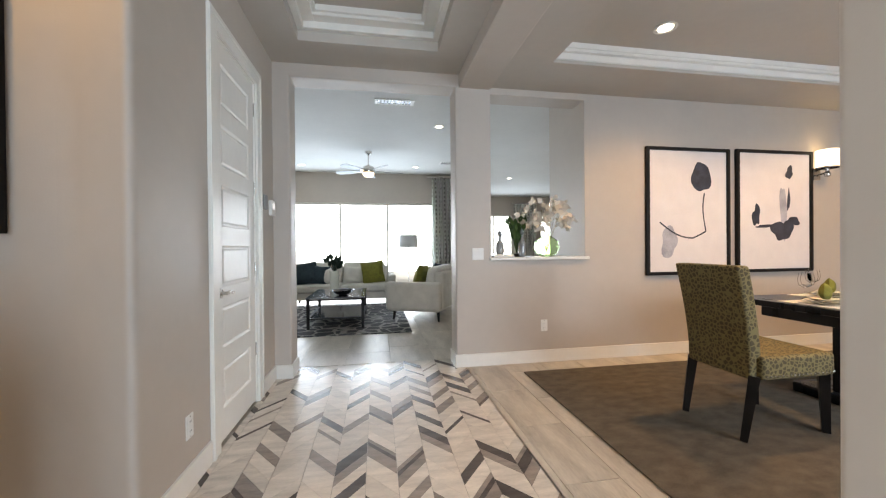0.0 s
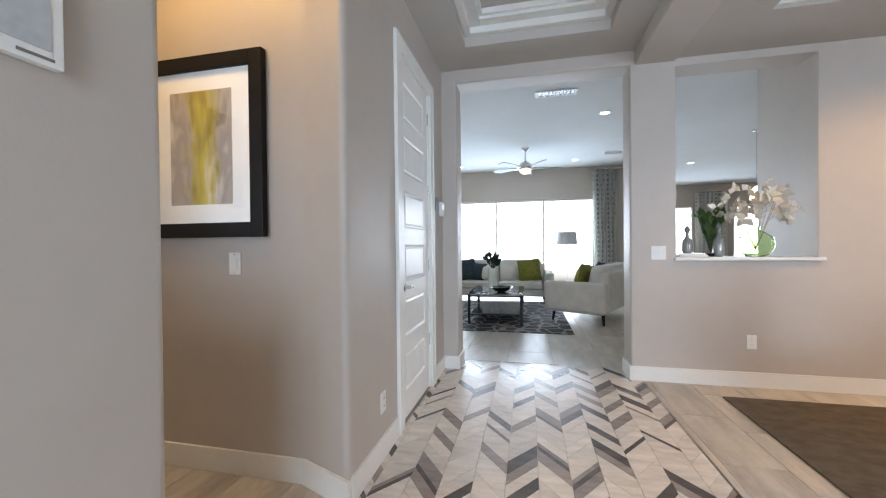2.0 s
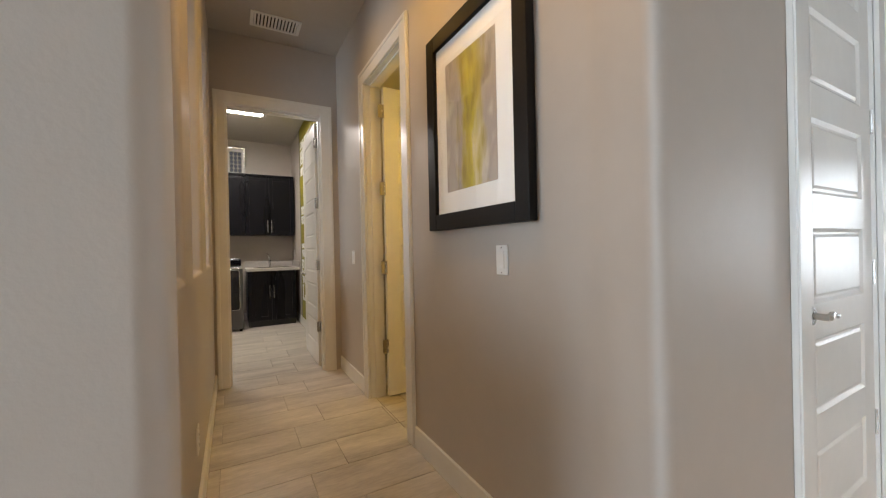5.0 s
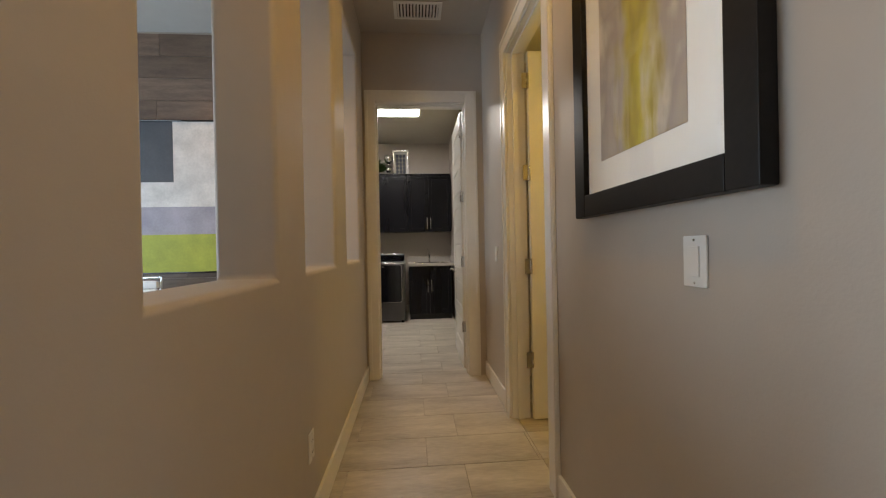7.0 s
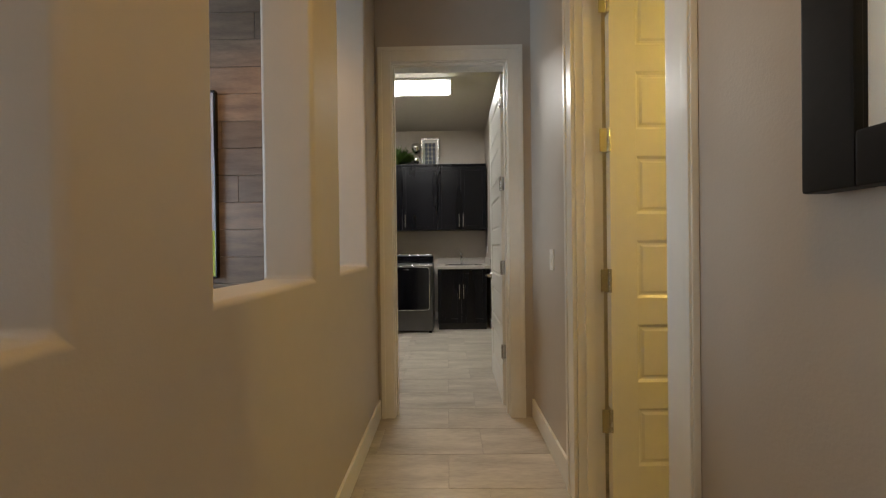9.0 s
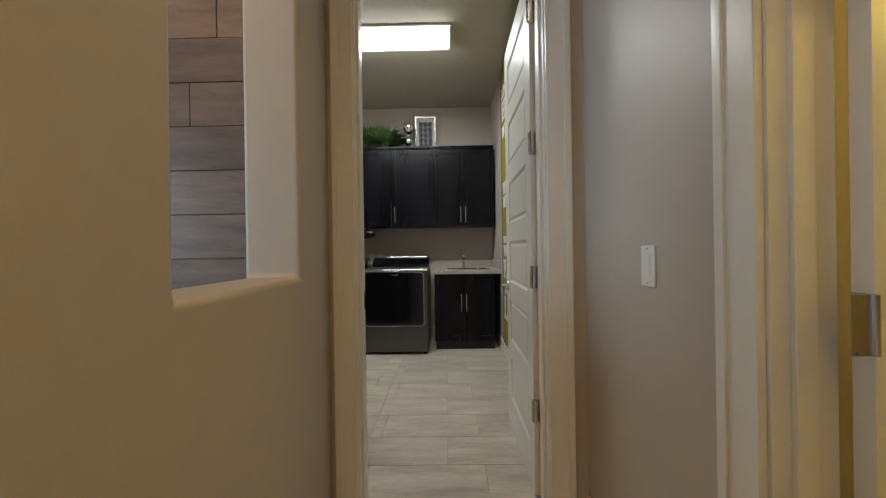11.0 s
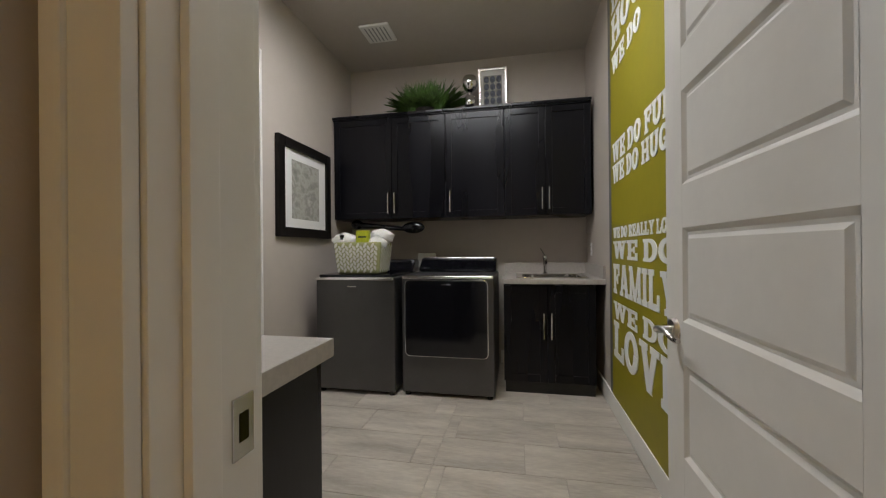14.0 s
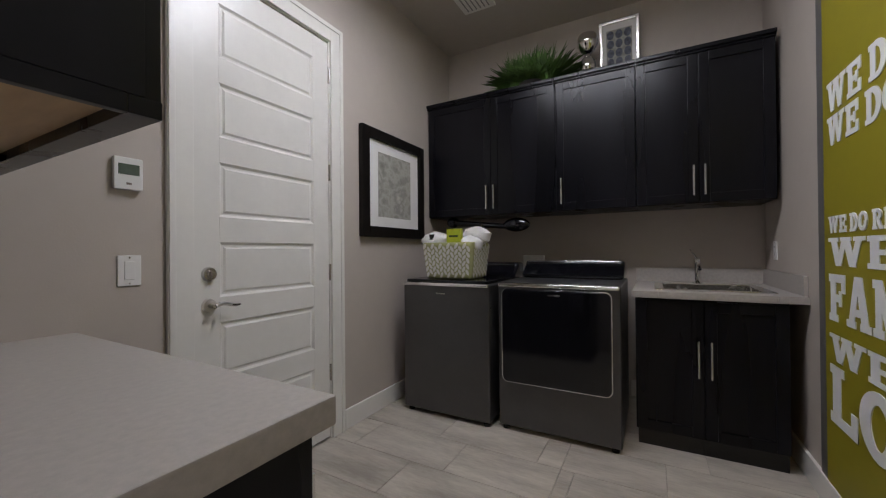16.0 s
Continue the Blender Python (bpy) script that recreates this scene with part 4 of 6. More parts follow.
fan = thing("ceiling_fan", "brushed nickel ceiling fan with five blades and lit bowl", "ceiling fan", pose(-0.74, 7.8, H))
part("canopy", lathe(bmesh.new(), [(0.07, 0), (0.065, -0.04), (0.03, -0.07), (0.02, -0.075)]), STEEL, fan)
part("downrod", tube(bmesh.new(), (0, 0, -0.07), (0, 0, -0.28), 0.013), STEEL, fan)
part("motor", lathe(bmesh.new(), [(0.03, -0.26), (0.10, -0.30), (0.125, -0.36), (0.11, -0.41), (0.06, -0.43)]), STEEL, fan)
part("bowl", lathe(bmesh.new(), [(0.11, -0.425), (0.105, -0.46), (0.07, -0.49), (0.01, -0.50)]), GLOWSHADE, fan, "lit frosted glass bowl")
for k in range(5):
    a = radians(72 * k + 12)
    m = Matrix.Rotation(a, 4, "Z") @ Matrix.Translation((0, 0, -0.38)) @ Matrix.Rotation(radians(14), 4, "X")
    bm = bmesh.new()
    out = [(0.16, -0.035), (0.35, -0.065), (0.62, -0.075), (0.68, -0.04), (0.69, 0.02), (0.64, 0.07), (0.35, 0.06), (0.16, 0.035)]
    top, bot = [bm.verts.new(m @ Vector((x, y, 0.004))) for x, y in out], [bm.verts.new(m @ Vector((x, y, -0.004))) for x, y in out]
    bm.faces.new(top)
    bm.faces.new(bot[::-1])
    for i in range(len(out)):
        bm.faces.new((top[i], bot[i], bot[(i + 1) % len(out)], top[(i + 1) % len(out)]))
    bl = part("blade", bm, mat("silver blade", (0.22, 0.23, 0.24), 0.35, 0.4), fan)
    bm = bmesh.new()
    bx(bm, 0.08, 0.22, -0.02, 0.02, -0.012, -0.005)
    bmesh.ops.transform(bm, matrix=m, verts=bm.verts)
    part("blade_arm", bm, STEEL, bl)

sc = thing("wall_sconce", "nickel wall sconce with lit drum shade", "wall lamp", pose(4.45, 3.90, 2.13))
part("backplate", B((-0.05, 0.05, -0.02, -0.001, -0.22, -0.08, 0.008)), STEEL, sc)
part("arm", tube(bmesh.new(), (0, -0.02, -0.17), (0, -0.12, -0.15), 0.011), STEEL, sc)
part("stem", lathe(bmesh.new(), [(0.012, -0.2), (0.028, -0.19), (0.03, -0.16), (0.015, -0.14), (0.02, -0.1)], (0, -0.12, 0)), STEEL, sc)
part("shade", lathe(bmesh.new(), [(0.1, -0.1), (0.102, 0.1), (0.098, 0.1), (0.096, -0.1)], (0, -0.12, 0)), GLOWSHADE, sc, "lit cream drum shade")
part("trim_ring", lathe(bmesh.new(), [(0.104, -0.105), (0.104, -0.09), (0.101, -0.09), (0.101, -0.105)], (0, -0.12, 0)), STEEL, sc)


# ---- living room ----
def sofa(name, m, w, label, cushions):
    """A low sofa; local x across, y from the back to the front."""
    ob = thing(name, label, "sofa", m)
    part("base", B((-w / 2 + 0.06, w / 2 - 0.06, -0.40, 0.42, 0.16, 0.30, 0.03)), CREAM, ob)
    for s in (-1, 1):
        bm = bmesh.new()
        bx(bm, s * (w / 2 - 0.08) - 0.075, s * (w / 2 - 0.08) + 0.075, -0.44, 0.46, 0.18, 0.63, 0.05, 3)
        for v in bm.verts:
            v.co.x += s * (v.co.z - 0.18) * 0.10
        part("arm", bm, CREAM, ob)
    n = 2 if w > 1.2 else 1
    iw = w - 0.34
    for k in range(n):
        c = -iw / 2 + iw * (k + 0.5) / n
        part("seat_cushion", B((c - iw / n / 2 + 0.005, c + iw / n / 2 - 0.005, -0.25, 0.45, 0.30, 0.44, 0.045, 3)), CREAM, ob)
        bm = bmesh.new()
        bx(bm, c - iw / n / 2 + 0.005, c + iw / n / 2 - 0.005, -0.30, -0.10, 0.42, 0.86, 0.07, 3)
        for v in bm.verts:
            v.co.y -= (v.co.z - 0.42) * 0.2
        part("back_cushion", bm, CREAM, ob)
    bm = bmesh.new()
    bx(bm, -w / 2 + 0.1, w / 2 - 0.1, -0.46, -0.30, 0.18, 0.78, 0.05, 3)
    part("backrest", bm, CREAM, ob)
    for x in (-w / 2 + 0.16, w / 2 - 0.16):
        for y in (-0.36, 0.36):
            part("leg", tube(bmesh.new(), (x, y, 0.17), (x * 1.04, y * 1.05, 0), 0.026, 0.014), BLACKWOOD, ob, "tapered black leg")
    for (cx, s, mt, rz) in cushions:
        c = new("throw_cushion")
        c.matrix_basis = m @ pose(cx, 0.02, 0.44)
        nm = {"olive cushion": "olive green", "dark teal cushion": "dark slate", "cream upholstery": "cream"}[mt.name]
        tagged(c, nm + " throw cushion leaning on the cream sofa", "cushion")
        part("cover", puff(bmesh.new(), (0, 0, s * 0.47), (s, 0.16, s), (16, rz, 0)), mt, c)


sofa("sofa", pose(-1.30, 8.35, 0, 0, 0, 180), 2.1, "cream upholstered sofa before the sliding doors",
     [(0.72, 0.46, SLATE, 8), (0.45, 0.38, SLATE, -6), (0.28, 0.33, CREAM, 5), (-0.20, 0.36, CREAM, -5), (-0.62, 0.46, OLIVE, 8)])
sofa("loveseat", pose(0.32, 6.94, 0, 0, 0, 65), 1.75, "cream upholstered sofa with end arm turned to the foyer",
     [(-0.45, 0.46, OLIVE, 4), (-0.20, 0.40, OLIVE, -8), (0.15, 0.36, CREAM, 6), (0.42, 0.45, SLATE, 5)])
ct = thing("coffee_table", "black metal coffee table with glass top and shelf", "coffee table", pose(-1.18, 6.45, 0.012))
for x in (-0.38, 0.38):
    for y in (-0.55, 0.55):
        part("leg", B((x - 0.02, x + 0.02, y - 0.02, y + 0.02, 0, 0.44, 0.003)), BLACKWOOD, ct)
for z in (0.43, 0.16):
    part("rail_frame", B((-0.40, 0.40, -0.57, -0.53, z - 0.02, z, 0.003), (-0.40, 0.40, 0.53, 0.57, z - 0.02, z, 0.003), (-0.40, -0.36, -0.53, 0.53, z - 0.02, z, 0.003), (0.36, 0.40, -0.53, 0.53, z - 0.02, z, 0.003)), BLACKWOOD, ct)
part("glass_top", B((-0.41, 0.41, -0.58, 0.58, 0.44, 0.452, 0.002)), mat("smoked glass", (0.12, 0.13, 0.14), 0.05), ct)
part("shelf", B((-0.36, 0.36, -0.53, 0.53, 0.155, 0.165, 0.002)), mat("smoked shelf", (0.10, 0.11, 0.13), 0.08), ct)
bw = thing("bowl", "dark boat-shaped bowl on the coffee table", "bowl", pose(-1.10, 6.15, 0.464))
part("dish", lathe(bmesh.new(), [(0.05, 0), (0.12, 0.03), (0.18, 0.08), (0.17, 0.08), (0.10, 0.035), (0.02, 0.015)]), GLOSSBLACK, bw)
wv = thing("vase", "tall white cylinder vase with dark leaves", "vase", pose(-1.28, 6.7, 0.464))
part("body", lathe(bmesh.new(), [(0.07, 0), (0.075, 0.02), (0.075, 0.33), (0.068, 0.33), (0.066, 0.05)]), CERAMIC, wv)


def sprig(bm, base_p, n, length, spread, leaf, rnd, up=0.6):
    for _ in range(n):
        a, t = rnd.uniform(0, math.tau), rnd.uniform(0.15, 1)
        d = Vector((math.cos(a) * spread * t, math.sin(a) * spread * t, up + rnd.uniform(0, 0.4))).normalized()
        p = Vector(base_p)
        tip = p + d * length * rnd.uniform(0.5, 1)
        side = d.cross(Vector((rnd.uniform(-1, 1), rnd.uniform(-1, 1), 0.3))).normalized() * leaf
        mid = tip - d * leaf * 1.6
        q = tip + d * leaf * 0.6 + Vector((0, 0, -leaf * 0.5))
        bm.faces.new([bm.verts.new(w) for w in (mid - d * leaf, mid + side, q, mid - side)])
        s2 = side.normalized() * 0.0025
        bm.faces.new([bm.verts.new(w) for w in (p - s2, p + s2, mid + s2, mid - s2)])
    return bm


rnd = random.Random(4)
part("foliage", sprig(bmesh.new(), (0, 0, 0.3), 40, 0.34, 0.7, 0.04, rnd), mat("dark leaf", (0.02, 0.04, 0.025), 0.5, var=0.3), wv)
setting("living_rug", B((-3.2, -0.12, 5.5, 8.3, 0.001, 0.012, 0.004)), DARKRUG, "dark charcoal rug with pale broken lattice lines", "rug")
fl = thing("floor_lamp", "floor lamp with pale grey drum shade", "floor lamp", pose(0.12, 8.95, 0))
part("base", lathe(bmesh.new(), [(0.14, 0), (0.14, 0.02), (0.02, 0.03)]), STEEL, fl)
part("pole", tube(bmesh.new(), (0, 0, 0.02), (0, 0, 1.35), 0.01), STEEL, fl)
part("shade", lathe(bmesh.new(), [(0.22, 1.17), (0.2, 1.45), (0.197, 1.45), (0.217, 1.17)]), SHADE, fl)

# pass-through shelf and what stands on it
setting("niche_sill", B((0.505, 1.56, 3.862, 4.20, 1.035, 1.062, 0.006)), TRIM, "white sill shelf of the pass-through", "sill")
gv = thing("glass_vase", "round green glass vase with dried ivory flowers", "vase", pose(1.16, 4.02, 1.062))
part("body", lathe(bmesh.new(), [(0.06, 0), (0.105, 0.03), (0.13, 0.09), (0.12, 0.16), (0.06, 0.205), (0.03, 0.22), (0.035, 0.25), (0.03, 0.25), (0.025, 0.22), (0.055, 0.2), (0.112, 0.155), (0.122, 0.09), (0.1, 0.035), (0.05, 0.006)]), GREENGLASS, gv)
bm = bmesh.new()
for _ in range(46):
    a, e, l = rnd.uniform(0, math.tau), rnd.uniform(0.2, 1.3), rnd.uniform(0.2, 0.42)
    c = Vector((math.cos(a) * math.cos(e) * l * 0.9, math.sin(a) * math.cos(e) * l * 0.35, 0.24 + math.sin(e) * l))
    s = rnd.uniform(0.028, 0.06)
    for _k in range(4):
        d1 = Vector((rnd.uniform(-1, 1), rnd.uniform(-1, 1), rnd.uniform(-1, 1))).normalized() * s
        d2 = d1.cross(Vector((rnd.uniform(-1, 1), 1, rnd.uniform(-1, 1)))).normalized() * s * 0.6
        bm.faces.new([bm.verts.new(w) for w in (c, c + d1 * 0.6 + d2, c + d1 * 1.6, c + d1 * 0.6 - d2)])
tagged(part("petals", bm, PORCELAIN, gv), kind="stuff")
bm = bmesh.new()
for k in range(9):
    a = k * 0.7
    tube(bm, (0, 0, 0.05), (0.16 * math.cos(a), 0.06 * math.sin(a), 0.48), 0.002, seg=5)
part("stems", bm, mat("dry stem", (0.25, 0.2, 0.1), 0.8), gv)
for x, hh, lab in ((0.66, 0.24, "tall"), (0.90, 0.30, "taller")):
    dcn = thing("decanter", lab + " clear glass decanter on the pass-through sill", "decanter", pose(x, 4.05, 1.062 if x > 0.8 else 1.092))
    part("body", lathe(bmesh.new(), [(0.03, 0), (0.045, 0.02), (0.04, hh * 0.45), (0.014, hh * 0.6), (0.014, hh * 0.75), (0.02, hh * 0.76)]), mat("smoky crystal", (0.25, 0.26, 0.26), 0.06, spec=1.0), dcn)
    part("stopper", lathe(bmesh.new(), [(0.008, hh * 0.74), (0.026, hh * 0.82), (0.022, hh * 0.92), (0.004, hh)]), mat("smoky crystal", (0.25, 0.26, 0.26)), dcn)
bk = thing("book_stack", "two pale books lying flat on the sill", "books", pose(0.68, 4.05, 1.062))
part("book", B((-0.11, 0.11, -0.08, 0.08, 0, 0.016, 0.002)), PAPER, bk)
part("book", B((-0.10, 0.10, -0.07, 0.075, 0.016, 0.03, 0.002)), CERAMIC, bk)
gp = thing("green_branches", "bunch of dark green leaves in a low bowl", "plant", pose(0.86, 4.09, 1.062))
part("bowl", lathe(bmesh.new(), [(0.04, 0), (0.07, 0.03), (0.065, 0.03), (0.03, 0.01)]), GLOSSBLACK, gp)
part("leaves", sprig(bmesh.new(), (0, 0, 0.03), 90, 0.42, 0.35, 0.03, rnd, 0.9), LEAF, gp)

for px, py in ((3.0, 7.6), (4.2, 7.6)):
    pn = thing("pendant_lamp", "glass pendant lamp on a thin rod", "pendant lamp", pose(px, py, H))
    part("canopy", lathe(bmesh.new(), [(0.06, -0.001), (0.06, -0.02), (0.01, -0.03)]), STEEL, pn)
    part("rod", tube(bmesh.new(), (0, 0, -0.02), (0, 0, -0.95), 0.006), STEEL, pn)
    part("shade", lathe(bmesh.new(), [(0.02, -0.93), (0.07, -0.98), (0.10, -1.15), (0.097, -1.15), (0.067, -0.98)]), GLOWSHADE, pn)

# ---- dining room ----
setting("dining_rug", B((0.737, 4.7, 0.3, 3.62, 0.001, 0.012, 0.004)), RUG, "taupe pile area rug under the dining table", "rug")
dt = thing("dining_table", "dark wooden dining table on a pedestal", "table", pose(3.35, 2.42, 0.012))
part("tabletop", B((-1.1, 1.1, -0.52, 0.52, 0.695, 0.74, 0.008)), ESPRESSO, dt)
part("apron", B((-0.95, 0.95, -0.40, 0.40, 0.60, 0.695, 0.006)), ESPRESSO, dt)
for x in (-0.55, 0.55):
    part("pedestal", B((x - 0.12, x + 0.12, -0.12, 0.12, 0.08, 0.60, 0.012)), ESPRESSO, dt)
    part("foot", B((x - 0.16, x + 0.16, -0.36, 0.36, 0, 0.08, 0.02)), ESPRESSO, dt)


def dining_chair(m):
    ob = thing("dining_chair", "olive patterned upholstered dining chair with dark legs", "chair", m, "chairs round the table")
    bm = bmesh.new()
    bx(bm, -0.04, 0.05, -0.225, 0.225, 0.36, 1.035, 0.022, 3)
    bmesh.ops.subdivide_edges(bm, edges=[e for e in bm.edges if abs(e.verts[0].co.z - e.verts[1].co.z) > 0.3], cuts=6, use_grid_fill=True)
    for v in bm.verts:
        t = max(0, (v.co.z - 0.45) / 0.6)
        v.co.x -= 0.10 * t ** 1.5 - 0.02
        v.co.y *= 1 + 0.05 * t
    part("backrest", bm, CHAIRCLOTH, ob)
    bm = bmesh.new()
    bx(bm, 0.03, 0.56, -0.26, 0.26, 0.36, 0.50, 0.03, 3)
    part("seat", bm, CHAIRCLOTH, ob)
    for y in (-0.22, 0.22):
        part("leg", tube(bmesh.new(), (0.02, y, 0.38), (-0.05, y * 0.97, 0), 0.04, 0.027, 4), BLACKWOOD, ob)
        part("leg", tube(bmesh.new(), (0.52, y, 0.38), (0.54, y, 0), 0.038, 0.027, 4), BLACKWOOD, ob)
    for k in range(22):
        y = -0.25 + 0.5 * k / 21
        for x in (0.562,):
            bm = bmesh.new()
            bmesh.ops.create_uvsphere(bm, u_segments=6, v_segments=4, radius=0.006, matrix=Matrix.Translation((x - 0.002, y, 0.385)))
            part("nailhead", bm, STEEL, ob)
    for k in range(18):
        x = 0.06 + 0.48 * k / 17
        for y in (-0.261, 0.261):
            bm = bmesh.new()
            bmesh.ops.create_uvsphere(bm, u_segments=6, v_segments=4, radius=0.006, matrix=Matrix.Translation((x, y, 0.385)))
            part("nailhead", bm, STEEL, ob)
    return ob


dining_chair(pose(1.58, 2.41, 0.012))
for (sx, sy) in ((2.45, 2.42), (2.9, 2.7), (2.9, 2.15)):
    z = 0.752
    pm = thing("placemat", "pale woven placemat on the dining table", "placemat", pose(sx, sy, z))
    part("mat", B((-0.15, 0.15, -0.2, 0.2, 0, 0.004, 0.001)), PAPER, pm)
    pl = thing("plate_stack", "white plates stacked on a placemat", "plate", pose(sx, sy, z + 0.004), "place settings")
    for k in range(3):
        part("plate", lathe(bmesh.new(), [(0.06, 0.012 * k), (0.13 - 0.02 * k, 0.012 * k + 0.014), (0.125 - 0.02 * k, 0.012 * k + 0.016), (0.03, 0.012 * k + 0.006)]), CERAMIC, pl)
    nk = thing("napkin", "folded olive and cream napkin on the plates", "napkin", pose(sx, sy, z + 0.046))
    part("fold", puff(bmesh.new(), (0, 0, 0.04), (0.14, 0.07, 0.10), (0, 20, 30)), OLIVE, nk)
    for gx, gy in ((0.10, 0.2), (0.18, 0.24)):
        wg = thing("wine_glass", "clear wine glass on the dining table", "glass", pose(sx + gx, sy + gy, z))
        part("bowl", lathe(bmesh.new(), [(0.004, 0.09), (0.035, 0.11), (0.042, 0.15), (0.034, 0.20), (0.032, 0.20), (0.04, 0.15), (0.033, 0.112), (0.003, 0.095)]), GLASS, wg)
        part("stem", lathe(bmesh.new(), [(0.034, 0), (0.034, 0.003), (0.005, 0.01), (0.004, 0.09)]), GLASS, wg)
pb = thing("planter_box", "grey planter box with green succulents on the table", "planter", pose(3.2, 2.42, 0.752))
part("box", B((-0.25, 0.25, -0.1, 0.1, 0, 0.12, 0.006)), mat("zinc", (0.3, 0.3, 0.3), 0.4, 0.6), pb)
part("leaves", sprig(bmesh.new(), (0, 0, 0.08), 120, 0.26, 1.3, 0.03, rnd, 0.3), LEAF, pb)

# ---- laundry ----
def shaker(name, parent, axis_x, y0, y1, z0, z1, out, handle=None, hz=(0, 0)):
    """Recessed-panel door facing along x; out: +1 faces +x, -1 faces -x."""
    x0, x1 = sorted((axis_x, axis_x + out * 0.02))
    w = 0.055
    bm = bmesh.new()
    for q in ((y0, y0 + w, z0, z1), (y1 - w, y1, z0, z1), (y0 + w, y1 - w, z0, z0 + w), (y0 + w, y1 - w, z1 - w, z1)):
        bx(bm, x0, x1, q[0], q[1], q[2], q[3], 0.003)
    p0, p1 = sorted((axis_x + out * 0.001, axis_x + out * 0.011))
    bx(bm, p0, p1, y0 + w - 0.005, y1 - w + 0.005, z0 + w - 0.005, z1 - w + 0.005)
    d = part(name, bm, ESPRESSO, parent)
    if handle is not None:
        bm = bmesh.new()
        xa = axis_x + out * 0.05
        tube(bm, (xa, handle, hz[0]), (xa, handle, hz[1]), 0.0065, seg=10)
        for z in (hz[0] + 0.025, hz[1] - 0.025):
            tube(bm, (axis_x + out * 0.018, handle, z), (xa, handle, z), 0.005, seg=8)
        part("handle", bm, CHROME, d, "slim chrome bar handle")
    return d


def rounded(x0, x1, y0, y1, z0, z1, r):
    """A plate facing along x with rounded corners and softly turned edges."""
    bm = bmesh.new()
    bx(bm, x0, x1, y0, y1, z0, z1)
    bmesh.ops.bevel(bm, geom=[e for e in bm.edges if abs(e.verts[0].co.x - e.verts[1].co.x) > 1e-4], offset=r, segments=5, profile=0.5, affect="EDGES")
    front = max(v.co.x for v in bm.verts)
    rim = [e for e in bm.edges if all(abs(v.co.x - front) < 1e-5 for v in e.verts)]
    bmesh.ops.bevel(bm, geom=rim, offset=0.004, segments=2, profile=0.5, affect="EDGES")
    return bm


def upper(y0, y1, doors, label):
    ob = thing("wall_cabinet", label, "cabinet", pose(0, 0, 0), "laundry wall cabinets")
    part("body", B((-8.238, -7.845, y0, y1, 1.424, 2.385, 0.002)), ESPRESSO, ob)
    part("crown", B((-8.238, -7.80, y0, y1, 2.385, 2.41, 0.004), (-8.238, -7.815, y0, y1, 2.372, 2.386, 0.003)), ESPRESSO, ob)
    for a, b, hy in doors:
        shaker("door", ob, -7.845, a + 0.002, b - 0.002, 1.428, 2.37, 1, hy, (1.47, 1.66))


upper(-0.325, 0.775, [(-0.32, 0.264, 0.232), (0.264, 0.772, 0.295)], "dark espresso wall cabinet with two shaker doors")
upper(0.778, 1.31, [(0.78, 1.308, 0.823)], "dark espresso wall cabinet with one shaker door")
upper(1.313, 2.045, [(1.315, 1.664, 1.634), (1.664, 2.042, 1.693)], "dark espresso wall cabinet above the sink")

sk = thing("sink_cabinet", "dark espresso base cabinet with two doors", "cabinet", pose(0, 0, 0))
part("body", B((-8.23, -7.46, 1.31, 2.0, 0.09, 0.855, 0.002)), ESPRESSO, sk)
part("toe_kick", B((-8.2, -7.47, 1.32, 1.995, 0.0, 0.09)), GLOSSBLACK, sk)
shaker("door", sk, -7.46, 1.315, 1.641, 0.10, 0.845, 1, 1.614, (0.435, 0.635))
shaker("door", sk, -7.46, 1.645, 1.996, 0.10, 0.845, 1, 1.672, (0.435, 0.635))
cw = thing("sink_counter", "speckled beige laminate counter with backsplash", "counter", pose(0, 0, 0))
part("worktop", B((-8.238, -7.42, 1.295, 1.43, 0.856, 0.895, 0.006), (-8.238, -7.42, 1.95, 2.068, 0.856, 0.895, 0.006), (-7.54, -7.42, 1.43, 1.95, 0.856, 0.895, 0.006), (-8.238, -8.0, 1.43, 1.95, 0.856, 0.895, 0.006)), LAMINATE, cw)
part("backsplash", B((-8.238, -8.218, 1.295, 2.05, 0.895, 0.995, 0.003), (-8.218, -7.45, 2.05, 2.068, 0.895, 0.995, 0.003)), LAMINATE, cw)
si = thing("sink", "stainless steel drop-in sink", "sink", pose(0, 0, 0))
bm = bmesh.new()
for q in ((-8.02, -7.97, 1.41, 1.97), (-7.56, -7.52, 1.41, 1.97), (-7.97, -7.56, 1.41, 1.46), (-7.97, -7.56, 1.92, 1.97)):
    bx(bm, *q, 0.8955, 0.902, 0.003)
part("rim", bm, CHROME, si)
bm = B((-7.98, -7.96, 1.44, 1.94, 0.76, 0.897), (-7.57, -7.55, 1.44, 1.94, 0.76, 0.897), (-7.96, -7.57, 1.44, 1.46, 0.76, 0.897), (-7.96, -7.57, 1.92, 1.94, 0.76, 0.897), (-7.96, -7.57, 1.46, 1.92, 0.75, 0.762))
part("basin", bm, STEEL, si)
fa = thing("faucet", "chrome single-lever faucet behind the sink", "faucet", pose(-8.08, 1.67, 0.895))
part("body", lathe(bmesh.new(), [(0.03, 0), (0.03, 0.01), (0.018, 0.02), (0.017, 0.12), (0.022, 0.14), (0.02, 0.17), (0.006, 0.18)]), CHROME, fa)
bm = bmesh.new()
prev = Vector((0.01, 0, 0.08))
for k in range(1, 8):
    cur = Vector((0.01 + 0.022 * k, 0, 0.08 + 0.05 * math.sin(k / 7 * 2.6)))
    tube(bm, prev, cur, 0.011, seg=10)
    prev = cur
part("spout", bm, CHROME, fa)
